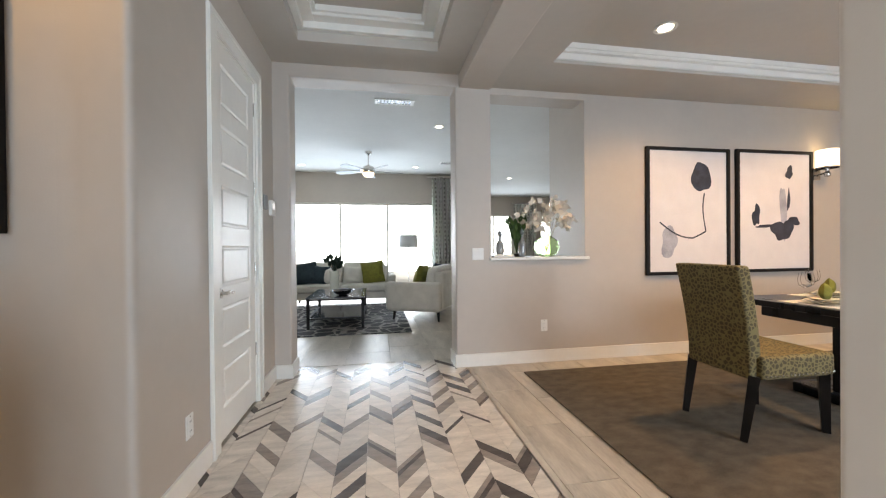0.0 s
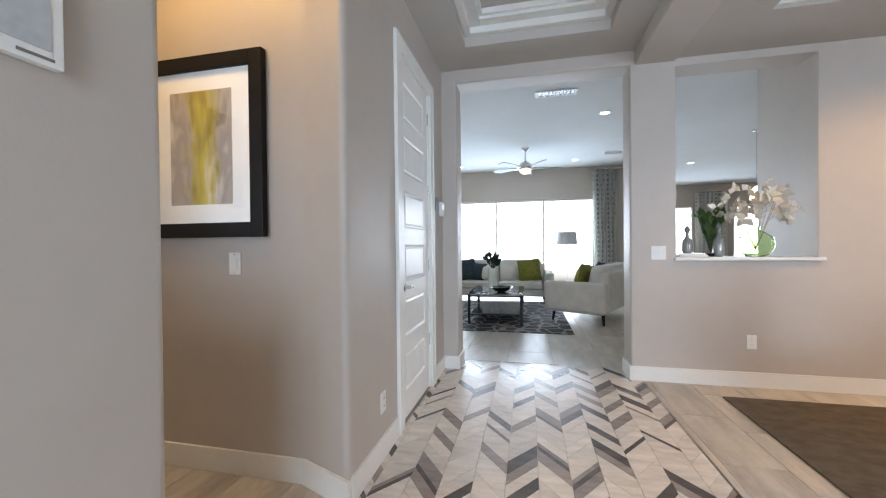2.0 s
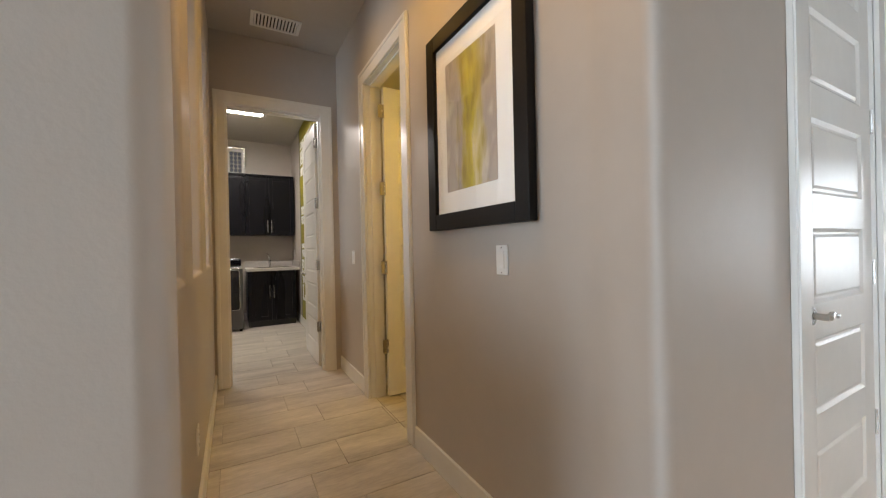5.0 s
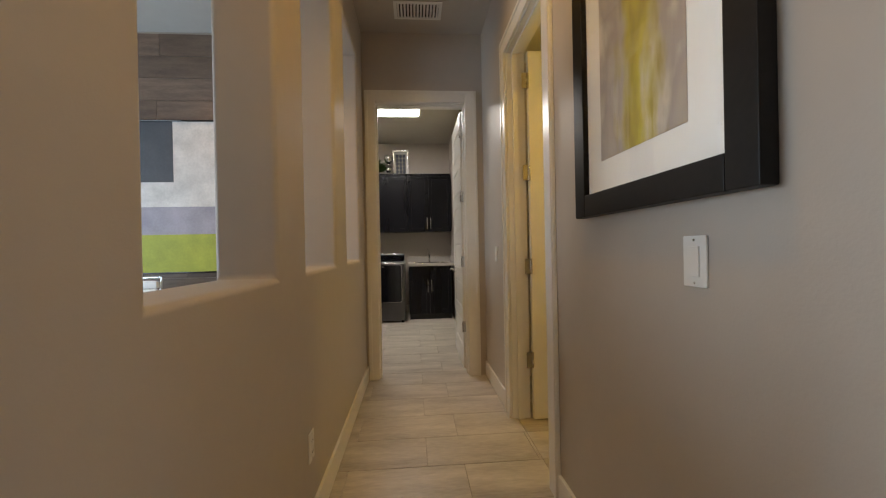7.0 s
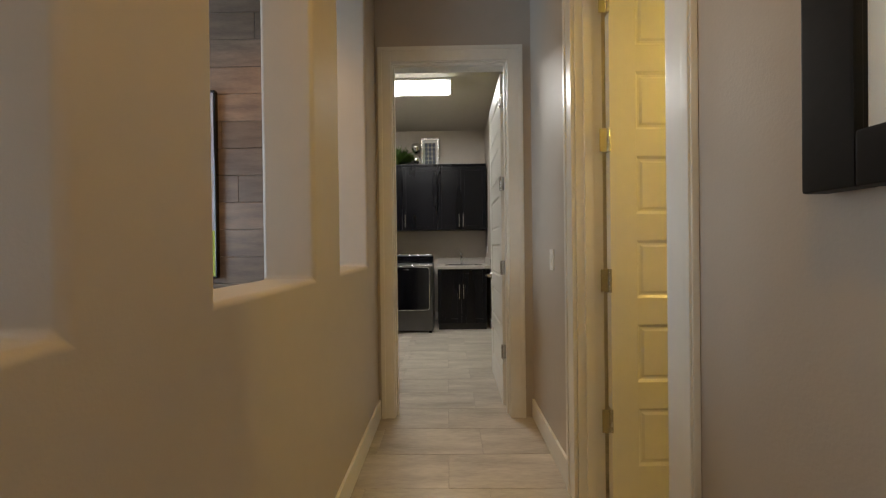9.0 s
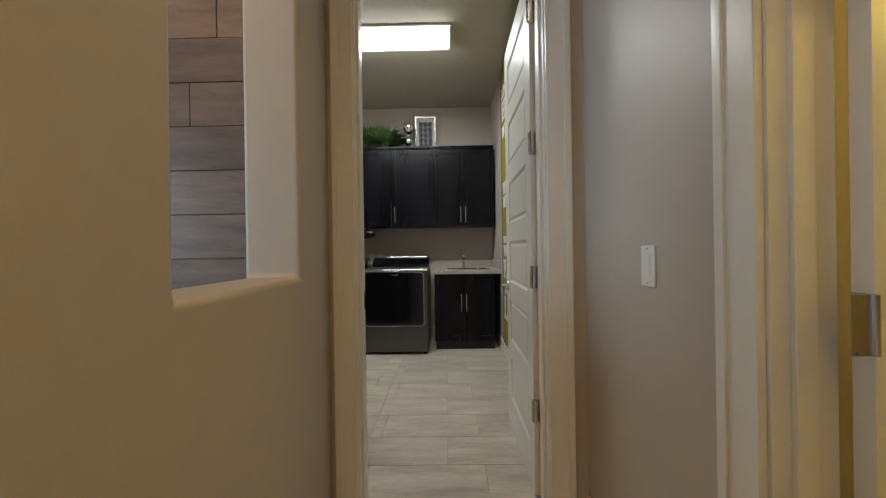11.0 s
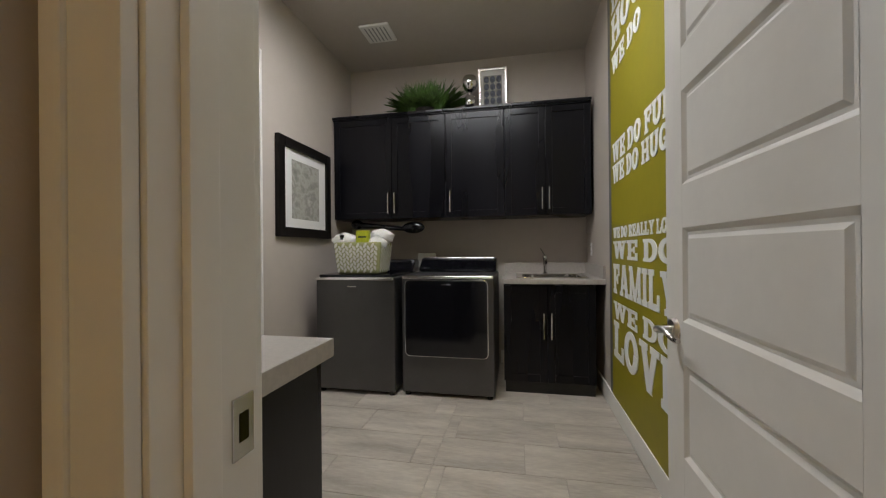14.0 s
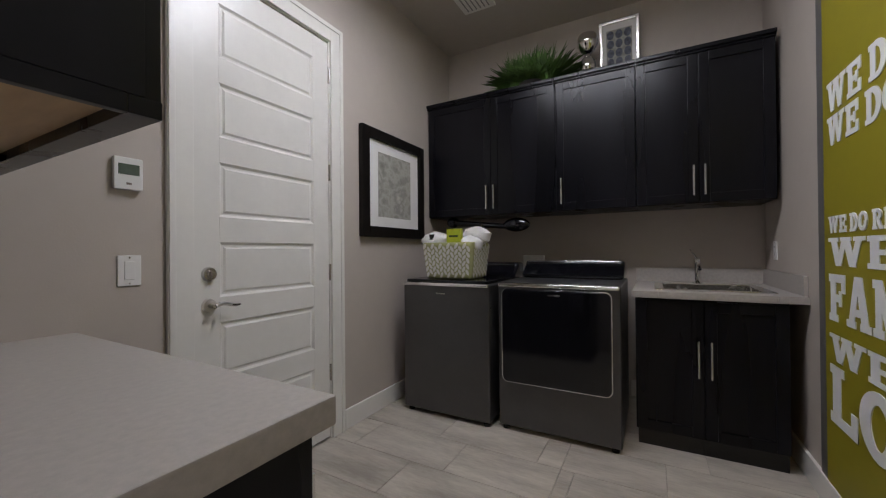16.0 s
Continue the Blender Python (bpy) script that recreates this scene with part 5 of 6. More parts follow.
part("lever", tube(bmesh.new(), (0, 0, 0.17), (-0.02, -0.04, 0.235), 0.007, 0.005, 10), CHROME, fa)

# dryer and washer
dr = thing("dryer", "graphite front-loading dryer with black window door", "dryer", pose(0, 0, 0))
part("body", B((-7.95, -7.25, 0.535, 1.247, 0.03, 0.93, 0.012, 3)), GRAPHITE, dr)
part("door", rounded(-7.255, -7.222, 0.566, 1.207, 0.314, 0.9, 0.04), CHROME, dr, "silver rimmed door")
part("door_window", rounded(-7.225, -7.215, 0.573, 1.2, 0.321, 0.893, 0.034), GLOSSBLACK, dr)
part("top_trim", B((-7.27, -7.225, 0.54, 1.242, 0.906, 0.931, 0.01, 3)), CHROME, dr)
bm = bmesh.new()
bx(bm, -8.02, -7.72, 0.545, 1.237, 0.93, 1.055, 0.03, 3)
for v in bm.verts:
    if v.co.z > 1.0:
        v.co.x -= 0.10 if v.co.x > -7.85 else 0
part("console", bm, GLOSSBLACK, dr)
part("console_trim", tube(bmesh.new(), (-7.835, 0.57, 1.05), (-7.835, 1.21, 1.05), 0.008), CHROME, dr)
part("logo_bar", B((-7.2155, -7.2135, 0.855, 0.925, 0.862, 0.87)), STEEL, dr)
for y in (0.57, 1.21):
    for x in (-7.29, -7.9):
        part("foot", tube(bmesh.new(), (x, y, 0), (x, y, 0.035), 0.022), GLOSSBLACK, dr)
ws = thing("washer", "graphite top-loading washer with glass lid", "washer", pose(0, 0, 0))
part("body", B((-7.92, -7.21, -0.168, 0.488, 0.03, 0.915, 0.012, 3)), GRAPHITE, ws)
part("lid", B((-7.80, -7.215, -0.145, 0.465, 0.915, 0.937, 0.008, 3)), GLOSSBLACK, ws)
part("front_trim", B((-7.235, -7.2, -0.163, 0.483, 0.893, 0.918, 0.01, 3)), CHROME, ws)
bm = bmesh.new()
bx(bm, -8.0, -7.74, -0.16, 0.48, 0.915, 1.04, 0.03, 3)
for v in bm.verts:
    if v.co.z > 1.0:
        v.co.x -= 0.09 if v.co.x > -7.87 else 0
part("console", bm, GLOSSBLACK, ws)
part("logo_bar", B((-7.21, -7.2085, 0.10, 0.17, 0.84, 0.848)), STEEL, ws)
for y in (-0.13, 0.45):
    for x in (-7.25, -7.87):
        part("foot", tube(bmesh.new(), (x, y, 0), (x, y, 0.035), 0.022), GLOSSBLACK, ws)
wb = thing("washer_box", "white recessed water valve box on the wall", "valve box", pose(-8.24, 0.50, 1.02))
part("box", B((0.001, 0.03, -0.09, 0.09, -0.07, 0.07, 0.004)), WHITEPLASTIC, wb)

# basket with towels
bs = thing("laundry_basket", "cloth basket with green leaf print", "basket", pose(-7.43, 0.145, 0.937))
bm = bmesh.new()
bx(bm, -0.15, 0.15, -0.2, 0.2, 0, 0.26, 0.03, 3)
for v in bm.verts:
    k = 0.88 + 0.14 * v.co.z / 0.26
    v.co.x, v.co.y = v.co.x * k, v.co.y * k
top = [f for f in bm.faces if f.normal.z > 0.9 and f.calc_center_median().z > 0.25]
bmesh.ops.delete(bm, geom=top, context="FACES")
bmesh.ops.solidify(bm, geom=bm.faces[:], thickness=0.006)
part("body", bm, mat("olive basket canvas", (0.36, 0.36, 0.16), 0.9, var=0.1, bump=0.3, bscale=300), bs)
bm = bmesh.new()


def leaf_rows(bm, width, at):
    """Printed pale leaves in slanted columns; at(u, z) gives the place on the cloth."""
    n = int(width / 0.03)
    for i in range(n):
        for k in range(6):
            u, z, tilt = (i + 0.5) * width / n - width / 2, 0.03 + k * 0.04 + (0.02 if i % 2 else 0), 0.55 if i % 2 else -0.55
            if z > 0.238:
                continue
            vs = []
            for j in range(8):
                a = j * math.tau / 8
                px, pz = 0.0115 * math.cos(a), 0.024 * math.sin(a)
                vs.append(bm.verts.new(at(u + px * math.cos(tilt) - pz * math.sin(tilt), z + px * math.sin(tilt) + pz * math.cos(tilt))))
            bm.faces.new(vs)


flare = lambda z: 0.88 + 0.14 * z / 0.26
leaf_rows(bm, 0.375, lambda u, z: (0.15 * flare(z) + 0.0075, u * flare(z), z))
leaf_rows(bm, 0.27, lambda u, z: (u * flare(z), 0.2 * flare(z) + 0.0075, z))
tagged(part("leaf_print", bm, mat("pale leaf print", (0.72, 0.70, 0.60), 0.9, var=0.05), bs), kind="stuff")
for k, (x, y, z, r) in enumerate(((0.03, -0.15, 0.28, 0.085), (-0.03, -0.02, 0.26, 0.07), (-0.03, 0.15, 0.31, 0.085), (0.04, 0.13, 0.25, 0.075))):
    tw = thing("towel", "rolled white terry towel in the basket", "towel", pose(-7.43 + x, 0.145 + y, 0.937 + z - r * 0.1), "towels in the basket")
    bm = bmesh.new()
    bmesh.ops.create_uvsphere(bm, u_segments=18, v_segments=12, radius=r, matrix=Matrix.Diagonal((1.1, 1.25, 0.8, 1)))
    for v in bm.verts:
        v.co *= 1 + 0.10 * noise.noise(v.co * 30 + Vector((k, 0, 0))) + 0.06 * math.sin(v.co.z * 120 + v.co.y * 60)
    part("roll", bm, TOWEL, tw)
bt = thing("detergent_carton", "lime green carton in the basket", "carton", pose(-7.33, 0.185, 1.14, 0, 0, 0))
part("box", B((-0.02, 0.02, -0.055, 0.055, 0, 0.15, 0.004)), LIMEBOX, bt)
part("text_bar", B((0.02, 0.0205, -0.035, 0.035, 0.09, 0.105)), mat("dark green ink", (0.03, 0.05, 0.01)), bt)
bo = thing("bottle", "small dark bottle with a pale label in the basket", "bottle", pose(-7.33, 0.0, 1.13))
part("body", lathe(bmesh.new(), [(0.03, 0), (0.032, 0.08), (0.02, 0.1), (0.02, 0.125), (0.005, 0.126)]), GLOSSBLACK, bo)
part("label", lathe(bmesh.new(), [(0.0325, 0.02), (0.0335, 0.021), (0.0335, 0.085), (0.0325, 0.086)]), PAPER, bo)
# dark figure of unclear kind, put together from simple rounded shapes
dg = thing("dark_figure", "dark figure of unclear kind behind the basket", "ornament", pose(-7.9, 0.15, 1.04))
bm = bmesh.new()
for c, r, sc_ in (((0, 0.30, 0.30), 0.07, (0.6, 1.6, 0.8)), ((0, -0.27, 0.34), 0.05, (0.7, 1.2, 0.9))):
    bmesh.ops.create_uvsphere(bm, u_segments=14, v_segments=10, radius=r, matrix=Matrix.Translation(c) @ Matrix.Diagonal((*sc_, 1)))
tube(bm, (0, -0.27, 0.34), (0, 0.30, 0.28), 0.025, 0.02)
tube(bm, (0, 0.0, 0.0), (0, 0.0, 0.32), 0.05, 0.03)
part("figure", bm, GLOSSBLACK, dg)

# decor on top of the wall cabinets
gr = thing("grass_plant", "bushy artificial green grass plant", "plant", pose(-8.0, 0.56, 2.41))
part("pot", lathe(bmesh.new(), [(0.09, 0), (0.11, 0.07), (0.1, 0.07), (0.08, 0.02)]), BLACKWOOD, gr)
bm = bmesh.new()
for _ in range(900):
    a, e = rnd.uniform(0, math.tau), rnd.uniform(0.1, 1.0) ** 0.7 * 1.5
    L = rnd.uniform(0.2, 0.36)
    b0 = Vector((rnd.uniform(-0.06, 0.06), rnd.uniform(-0.16, 0.16), 0.05))
    d = Vector((math.cos(a) * math.cos(e) * 0.62, math.sin(a) * math.cos(e) * 1.15, math.sin(e)))
    s = Vector((-math.sin(a), math.cos(a), 0)) * 0.0045
    p1 = b0 + d * L * 0.6
    p2 = b0 + d * L + Vector((0, 0, -0.10 * L))
    if p2.z < 0.008:
        p2.z = 0.008
    q = [bm.verts.new(w) for w in (b0 - s, b0 + s, p1 + s, p2, p1 - s)]
    bm.faces.new(q)
tagged(part("blade", bm, GRASS, gr), kind="stuff")
vz = thing("silver_vase", "polished silver hourglass vase on the cabinets", "vase", pose(-8.02, 0.985, 2.41))
part("body", lathe(bmesh.new(), [(0.05, 0), (0.055, 0.01), (0.02, 0.04), (0.018, 0.05), (0.05, 0.08), (0.062, 0.12), (0.05, 0.165), (0.022, 0.2), (0.022, 0.21), (0.05, 0.235), (0.075, 0.28), (0.078, 0.33), (0.06, 0.36), (0.055, 0.36), (0.07, 0.33)]), CHROME, vz)
pf = picture("framed_print", pose(-8.175, 1.195, 2.655, -8, 0, -90), 0.28, 0.48, 0.022, PAPER, [(-0.09, 0.09, -0.17, 0.17, GREYART)], "small silver framed grey pattern print leaning on the wall", 0.02, STEEL)
for i in range(3):
    for k in range(5):
        bm = bmesh.new()
        lathe(bm, [(0.024, 0), (0.025, 0.002), (0.015, 0.003)], (0, 0, 0), 12)
        bmesh.ops.transform(bm, matrix=Matrix.Translation((-0.06 + 0.06 * i, 0.0118, -0.135 + 0.067 * k)) @ Matrix.Rotation(radians(-90), 4, "X") @ Matrix.Diagonal((1.0, 1.3, 1, 1)), verts=bm.verts)
        part("medallion", bm, mat("slate print", (0.13, 0.14, 0.18), 0.7, var=0.3, scale=40), pf)

# near counter and its wall cabinet
nc = thing("base_cabinet", "dark espresso base cabinet under a laminate worktop", "cabinet", pose(0, 0, 0))
part("body", B((-5.44, -4.93, -0.325, 0.862, 0.0, 0.811, 0.002)), ESPRESSO, nc)
for a, b in ((-0.32, 0.27), (0.27, 0.848)):
    shaker("door", nc, -5.441, a + 0.003, b - 0.003, 0.12, 0.80, -1, b - 0.04, (0.5, 0.7))
nw = thing("worktop", "thick beige laminate worktop by the laundry doorway", "counter", pose(0, 0, 0))
part("slab", B((-5.49, -4.928, -0.328, 0.878, 0.812, 0.868, 0.006)), LAMINATE, nw)
uc = thing("wall_cabinet", "dark espresso wall cabinet with raw wood underside", "cabinet", pose(0, 0, 0))
part("body", B((-5.22, -4.93, -0.325, 0.80, 1.345, 2.40, 0.002)), ESPRESSO, uc)
part("underside", B((-5.20, -4.932, -0.30, 0.785, 1.338, 1.3445)), RAWWOOD, uc, "raw maple underside")
part("lip", B((-5.24, -5.20, -0.325, 0.80, 1.32, 1.345, 0.002), (-5.20, -4.93, 0.785, 0.80, 1.32, 1.345, 0.002), (-5.20, -4.93, 0.22, 0.25, 1.32, 1.338, 0.002)), ESPRESSO, uc)
for a, b in ((-0.32, 0.24), (0.24, 0.797)):
    shaker("door", uc, -5.221, a + 0.002, b - 0.002, 1.33, 2.38, -1)

# green wall graphic
wg = thing("wall_graphic", "olive green wall panel with white slab lettering", "wall graphic", pose(0, 0, 0))
part("panel", B((-7.22, -5.75, 2.060, 2.0695, 0.125, H - 0.005)), LIME, wg)
# dark strip paints in the shade of the wall's stepped return
part("edge", B((-7.295, -7.222, 2.062, 2.0698, 0.125, H - 0.005)), mat("shaded wall return tone", (0.12, 0.115, 0.11), 0.5), wg)


def box_glyph(x0, x1, y0, y1):
    return [(x0, y0), (x1, y0), (x1, y1), (x0, y1)]


def ring_glyph(cx, cy, rx, ry, ix, iy, a0, a1, n=14):
    """Quads of an elliptic band from angle a0 to a1."""
    out = []
    for k in range(n):
        a, b = (radians(a0 + (a1 - a0) * (k + j) / n) for j in (0, 1))
        out.append([(cx + ix * math.cos(a), cy + iy * math.sin(a)), (cx + rx * math.cos(a), cy + ry * math.sin(a)), (cx + rx * math.cos(b), cy + ry * math.sin(b)), (cx + ix * math.cos(b), cy + iy * math.sin(b))])
    return out


def slant(xb, xt, w, y0=0.0, y1=1.0):
    return [(xb, y0), (xb + w, y0), (xt + w, y1), (xt, y1)]


STEM = box_glyph(0.08, 0.35, 0, 1)
FOOT, HEAD = box_glyph(0, 0.45, 0, 0.15), box_glyph(0, 0.45, 0.85, 1)
GLYPHS = {
    "E": (0.86, [STEM, box_glyph(0, 0.84, 0, 0.17), box_glyph(0, 0.84, 0.83, 1), box_glyph(0.3, 0.64, 0.42, 0.58), box_glyph(0.68, 0.86, 0, 0.36), box_glyph(0.68, 0.86, 0.64, 1), box_glyph(0.54, 0.66, 0.34, 0.66)]),
    "F": (0.82, [STEM, FOOT, box_glyph(0, 0.8, 0.83, 1), box_glyph(0.3, 0.62, 0.42, 0.58), box_glyph(0.64, 0.82, 0.62, 1), box_glyph(0.52, 0.64, 0.34, 0.66)]),
    "D": (0.92, [STEM, FOOT, HEAD] + ring_glyph(0.4, 0.5, 0.52, 0.5, 0.24, 0.34, -90, 90)),
    "O": (0.94, ring_glyph(0.47, 0.5, 0.47, 0.5, 0.19, 0.32, 0, 360, 24)),
    "U": (0.98, [box_glyph(0.08, 0.35, 0.36, 1), box_glyph(0.63, 0.9, 0.36, 1), HEAD, box_glyph(0.54, 0.98, 0.85, 1)] + ring_glyph(0.49, 0.37, 0.41, 0.37, 0.14, 0.19, 180, 360)),
    "N": (1.05, [box_glyph(0.08, 0.3, 0, 1), box_glyph(0.76, 0.97, 0, 1), box_glyph(0, 0.4, 0, 0.15), box_glyph(0.64, 1.05, 0.85, 1), box_glyph(0, 0.3, 0.85, 1), slant(0.69, 0.08, 0.28)]),
    "H": (1.04, [STEM, box_glyph(0.69, 0.96, 0, 1), FOOT, HEAD, box_glyph(0.59, 1.04, 0, 0.15), box_glyph(0.59, 1.04, 0.85, 1), box_glyph(0.3, 0.72, 0.42, 0.58)]),
    "G": (0.96, ring_glyph(0.47, 0.5, 0.47, 0.5, 0.19, 0.32, 45, 330, 20) + [box_glyph(0.64, 0.9, 0.02, 0.46), box_glyph(0.5, 0.96, 0.36, 0.48), box_glyph(0.72, 0.88, 0.66, 0.98)]),
    "S": (0.84, ring_glyph(0.42, 0.725, 0.4, 0.275, 0.15, 0.11, 20, 270) + ring_glyph(0.42, 0.275, 0.42, 0.275, 0.15, 0.11, -160, 90) + [box_glyph(0.66, 0.8, 0.68, 1), box_glyph(0.02, 0.17, 0, 0.32)]),
    "R": (0.98, [STEM, FOOT, HEAD, slant(0.66, 0.38, 0.28, 0, 0.5), box_glyph(0.66, 0.98, 0, 0.15)] + ring_glyph(0.42, 0.71, 0.46, 0.29, 0.2, 0.13, -90, 90)),
    "A": (1.04, [slant(0.06, 0.36, 0.24), slant(0.68, 0.4, 0.28), box_glyph(0.25, 0.8, 0.24, 0.38), box_glyph(0, 0.4, 0, 0.14), box_glyph(0.6, 1.04, 0, 0.14)]),
    "L": (0.84, [STEM, HEAD, box_glyph(0, 0.84, 0, 0.17), box_glyph(0.66, 0.84, 0, 0.4)]),
    "Y": (1.0, [slant(0.36, 0.06, 0.27, 0.38, 1), slant(0.38, 0.68, 0.25, 0.38, 1), box_glyph(0.37, 0.64, 0, 0.48), box_glyph(0.26, 0.75, 0, 0.15), box_glyph(0, 0.42, 0.86, 1), box_glyph(0.6, 1.0, 0.86, 1)]),
    "M": (1.22, [box_glyph(0.08, 0.3, 0, 1), box_glyph(0.9, 1.15, 0, 1), slant(0.5, 0.08, 0.24), slant(0.5, 0.92, 0.22), box_glyph(0, 0.38, 0, 0.15), box_glyph(0.82, 1.22, 0, 0.15), box_glyph(0, 0.2, 0.85, 1), box_glyph(1.0, 1.22, 0.85, 1)]),
    "I": (0.46, [box_glyph(0.1, 0.36, 0, 1), box_glyph(0, 0.46, 0, 0.15), box_glyph(0, 0.46, 0.85, 1)]),
    "T": (0.9, [box_glyph(0.32, 0.58, 0, 1), box_glyph(0.2, 0.7, 0, 0.15), box_glyph(0, 0.9, 0.83, 1), box_glyph(0, 0.17, 0.62, 1), box_glyph(0.73, 0.9, 0.62, 1)]),
    "W": (1.4, [slant(0.3, 0.08, 0.24), slant(0.32, 0.58, 0.2), slant(0.84, 0.58, 0.24), slant(0.86, 1.1, 0.2), box_glyph(0, 0.42, 0.86, 1), box_glyph(0.5, 0.9, 0.86, 1), box_glyph(1.0, 1.4, 0.86, 1)]),
    "V": (1.04, [slant(0.4, 0.08, 0.28), slant(0.4, 0.72, 0.24), box_glyph(0, 0.46, 0.86, 1), box_glyph(0.6, 1.04, 0.86, 1)]),
}


def words(text, x0, x1, z0, z1, parent):
    """Raised slab lettering fitted to a box on the north laundry wall."""
    total = sum(GLYPHS[c][0] + 0.06 if c != " " else 0.36 for c in text) - 0.06
    k, pen = (x1 - x0) / total, 0.0
    for c in text:
        if c == " ":
            pen += 0.36
            continue
        w, polys = GLYPHS[c]
        bm = bmesh.new()
        for i, poly in enumerate(polys):
            y = 2.0585 - 0.0012 - 0.00012 * i
            top = [bm.verts.new((x0 + (pen + p[0]) * k, y, z0 + (z1 - z0) * p[1])) for p in poly]
            low = [bm.verts.new((v.co.x, 2.061, v.co.z)) for v in top]
            bm.faces.new(top)
            for j in range(len(top)):
                bm.faces.new((low[j], low[(j + 1) % len(top)], top[(j + 1) % len(top)], top[j]))
        pen += w + 0.06
        part("letter", bm, LETTER, parent, smooth=False)


for text, x1, z0, z1 in (("IN THIS", -6.15, 2.70, 2.81), ("HOUSE", -6.15, 2.465, 2.665), ("WE DO", -6.56, 2.29, 2.41), ("WE DO FUN", -6.13, 1.70, 1.825), ("WE DO HUGS", -6.09, 1.56, 1.68),
                         ("WE DO REALLY LOUD", -6.08, 1.195, 1.265), ("WE DO", -6.12, 1.06, 1.175), ("FAMILY", -6.13, 0.83, 1.025), ("WE DO", -6.14, 0.665, 0.775), ("LOVE", -6.07, 0.405, 0.645)):
    words(text, -7.17, x1, z0, z1, wg)


# ---- wood planks on the den wall ----
plank_mesh = {}
rnd = random.Random(7)
dw = bpy.data.objects["wall_den_west"]


def piece(name, key, build, material, m, parent):
    if key not in plank_mesh:
        bm = build()
        me = bpy.data.meshes.new(name)
        bm.to_mesh(me)
        bm.free()
        me.materials.append(material)
        plank_mesh[key] = me
    ob = new(name, plank_mesh[key])
    ob.matrix_basis = m
    ob.parent = parent
    return ob


z = -0.027
while z < H - 0.02:
    hgt = min(0.1905, H - z)
    y = -2.28 - rnd.uniform(0, 0.9)
    while y < 0.8:
        L = rnd.choice((1.3, 1.6, 1.9))
        a, b = max(y, -2.28), min(y + L, 0.80)
        if b - a > 0.02:
            key = ("p", round(b - a, 3), round(hgt, 3))
            piece("plank", key, lambda: B((-0.009, 0.009, -(b - a) / 2 + 0.0012, (b - a) / 2 - 0.0012, -hgt / 2 + 0.0012, hgt / 2 - 0.0012, 0.002, 1)), PLANK, pose(-4.791 + rnd.uniform(-0.002, 0.002), (a + b) / 2, z + hgt / 2), dw)
        y += L
    z += hgt

# ---- floor tiles and chevron mosaic ----
floor = bpy.data.objects["floor"]


def tiles(x0, x1, y0, y1, lx, ly, ox=0.0, oy=(0.0, 0.2), z=0.0):
    """Staggered rectangular tiles on a grid through ox and oy, each with a fine bevel, clipped to the room."""
    r = math.floor((x0 - ox) / lx)
    while ox + r * lx < x1 - 1e-6:
        a0, a1 = max(ox + r * lx, x0), min(ox + (r + 1) * lx, x1)
        o = oy[r % len(oy)]
        k = math.floor((y0 - o) / ly)
        while o + k * ly < y1 - 1e-6:
            b0, b1 = max(o + k * ly, y0), min(o + (k + 1) * ly, y1)
            if b1 - b0 > 0.01 and a1 - a0 > 0.01:
                key = ("t", round(a1 - a0, 3), round(b1 - b0, 3))
                piece("tile", key, lambda: B((-(a1 - a0) / 2 + 0.0015, (a1 - a0) / 2 - 0.0015, -(b1 - b0) / 2 + 0.0015, (b1 - b0) / 2 - 0.0015, -0.008, 0.0, 0.0012, 1)), TILE, pose((a0 + a1) / 2, (b0 + b1) / 2, z), floor)
            k += 1
        r += 1


GRID = dict(ox=-3.96, oy=(1.645, 1.45))
tiles(-8.24, -1.50, 0.975, 2.07, 0.301, 0.602, **GRID)
tiles(-8.24, -4.93, -0.33, 0.975, 0.301, 0.602, **GRID)
tiles(-4.7, -2.7, 2.07, 4.0, 0.301, 0.602, **GRID)
tiles(-4.45, 2.2, 4.2, 10.0, 0.46, 0.92)
tiles(0.25, 1.0, 0.88, 4.2, 0.305, 0.61)
tiles(1.0, 5.2, 3.5, 4.2, 0.46, 0.92)
tiles(-1.36, 0.17, 3.6, 4.2, 0.46, 0.92, z=-0.004)
bm = B((-4.8, -1.6, -2.3, 0.8, -0.0055, -0.001), (1.0, 5.2, -1.0, 3.5, -0.0055, -0.001), (2.2, 8.0, 4.2, 13.9, -0.0055, -0.001))
sf = setting("floor_far", bm, TILE, "floor finish in the other rooms", "floor")

# chevron field: columns of slanted marble bars
CW, RISE = 0.16, 0.2
rnd = random.Random(11)
X0, X1, Y0, Y1 = -1.50, 0.262, -0.4, 4.23


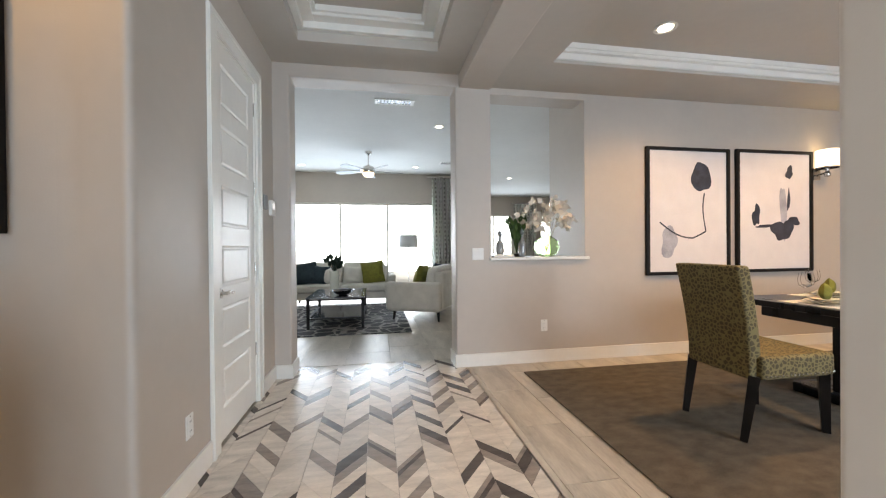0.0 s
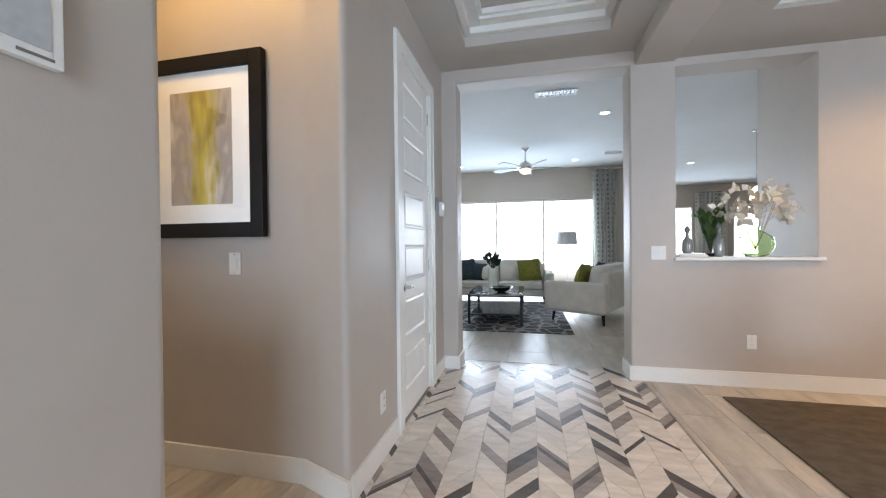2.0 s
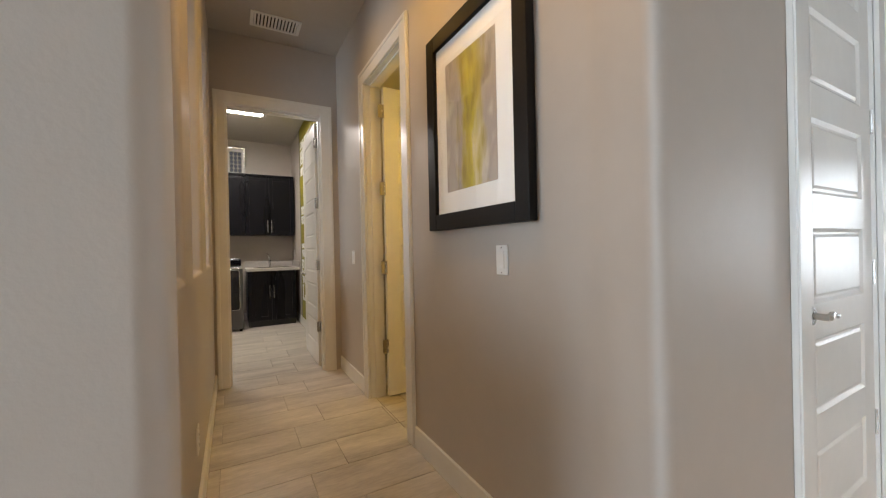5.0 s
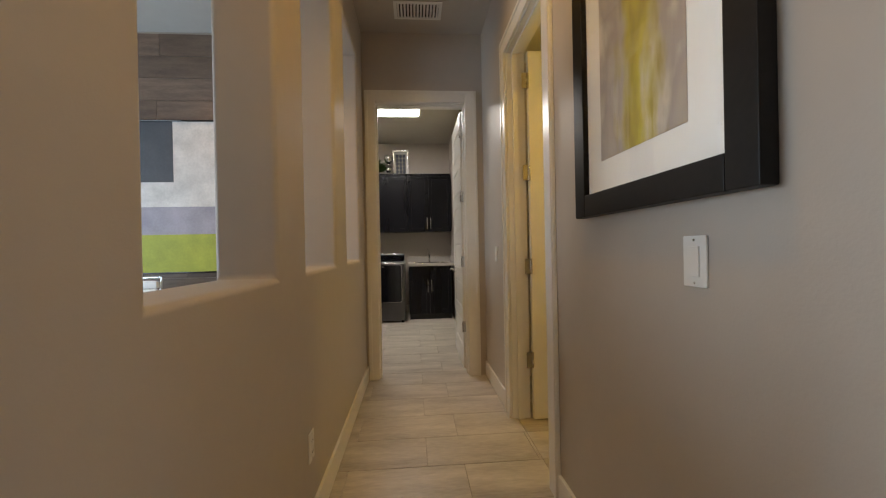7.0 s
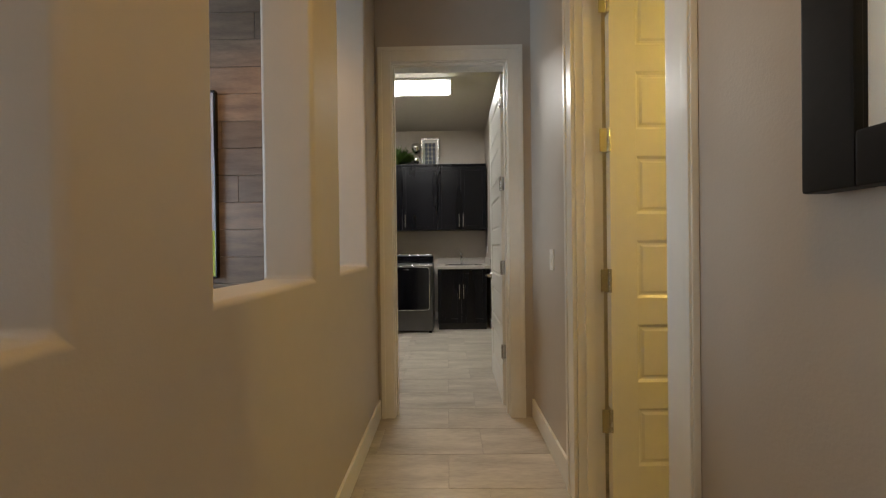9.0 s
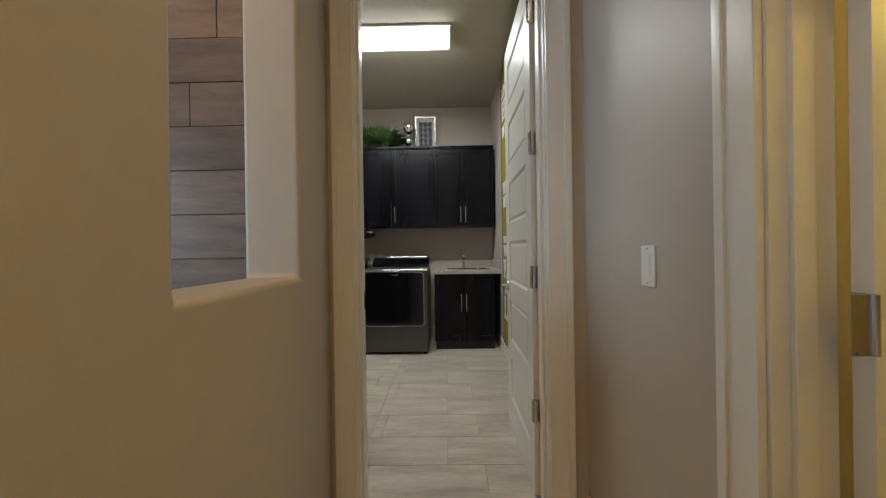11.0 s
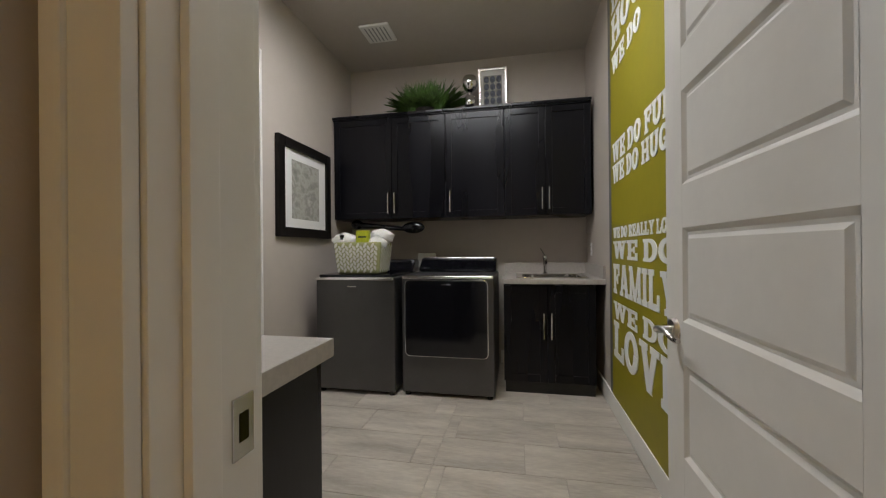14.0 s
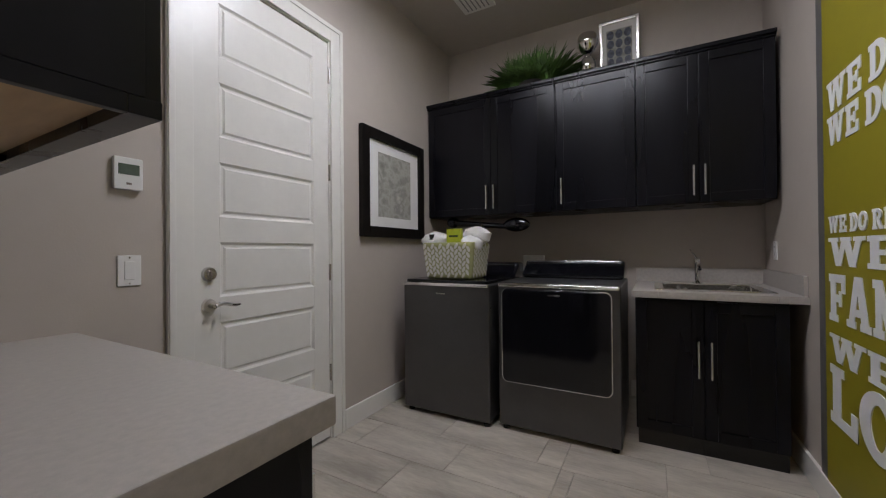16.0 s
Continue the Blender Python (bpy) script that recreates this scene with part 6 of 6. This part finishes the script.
def clip_poly(poly, x0, x1, y0, y1):
    for ax, lim, sg in ((0, x0, 1), (0, x1, -1), (1, y0, 1), (1, y1, -1)):
        out = []
        for p, q in zip(poly, poly[1:] + poly[:1]):
            ip, iq = sg * (p[ax] - lim) >= 0, sg * (q[ax] - lim) >= 0
            if ip:
                out.append(p)
            if ip != iq:
                t = (lim - p[ax]) / (q[ax] - p[ax])
                out.append((p[0] + t * (q[0] - p[0]), p[1] + t * (q[1] - p[1])))
        poly = out
        if len(poly) < 3:
            return []
    return poly


for c in range(-6, 6):
    xa, xb = -0.656 + c * CW, -0.656 + (c + 1) * CW
    up = -RISE if c % 2 == 0 else RISE
    y = Y0 - 0.3 + rnd.uniform(0, 0.15) + (RISE if up < 0 else 0)
    last = None
    while y < 4.07 + (RISE * 0.6 if up < 0 else -RISE * 0.4):
        mt = rnd.choices((MARBLE, GREY, DARK), (0.42, 0.26, 0.32))[0]
        if mt == last and mt != MARBLE:
            mt = MARBLE
        last = mt
        tk = rnd.choice((0.1, 0.12, 0.17, 0.21) if mt == MARBLE else (0.04, 0.09, 0.1, 0.12))
        g = 0.0012
        poly = clip_poly([(xa + g, y + g), (xb - g, y + up + g), (xb - g, y + up + tk - g), (xa + g, y + tk - g)], X0, X1, Y0, Y1)
        if poly:
            cx, cy = sum(p[0] for p in poly) / len(poly), sum(p[1] for p in poly) / len(poly)
            bm = bmesh.new()
            top = [bm.verts.new((p[0] - cx, p[1] - cy, 0.0)) for p in poly]
            bot = [bm.verts.new((p[0] - cx, p[1] - cy, -0.007)) for p in poly]
            bm.faces.new(top)
            for k in range(len(poly)):
                bm.faces.new((top[k], bot[k], bot[(k + 1) % len(poly)], top[(k + 1) % len(poly)]))
            bmesh.ops.recalc_face_normals(bm, faces=bm.faces)
            me = bpy.data.meshes.new("mosaic_bar")
            bm.to_mesh(me)
            bm.free()
            me.materials.append(mt)
            ob = new("mosaic_bar", me)
            ob.matrix_basis = pose(cx, cy, 0.0)
            ob.parent = floor
        y += tk
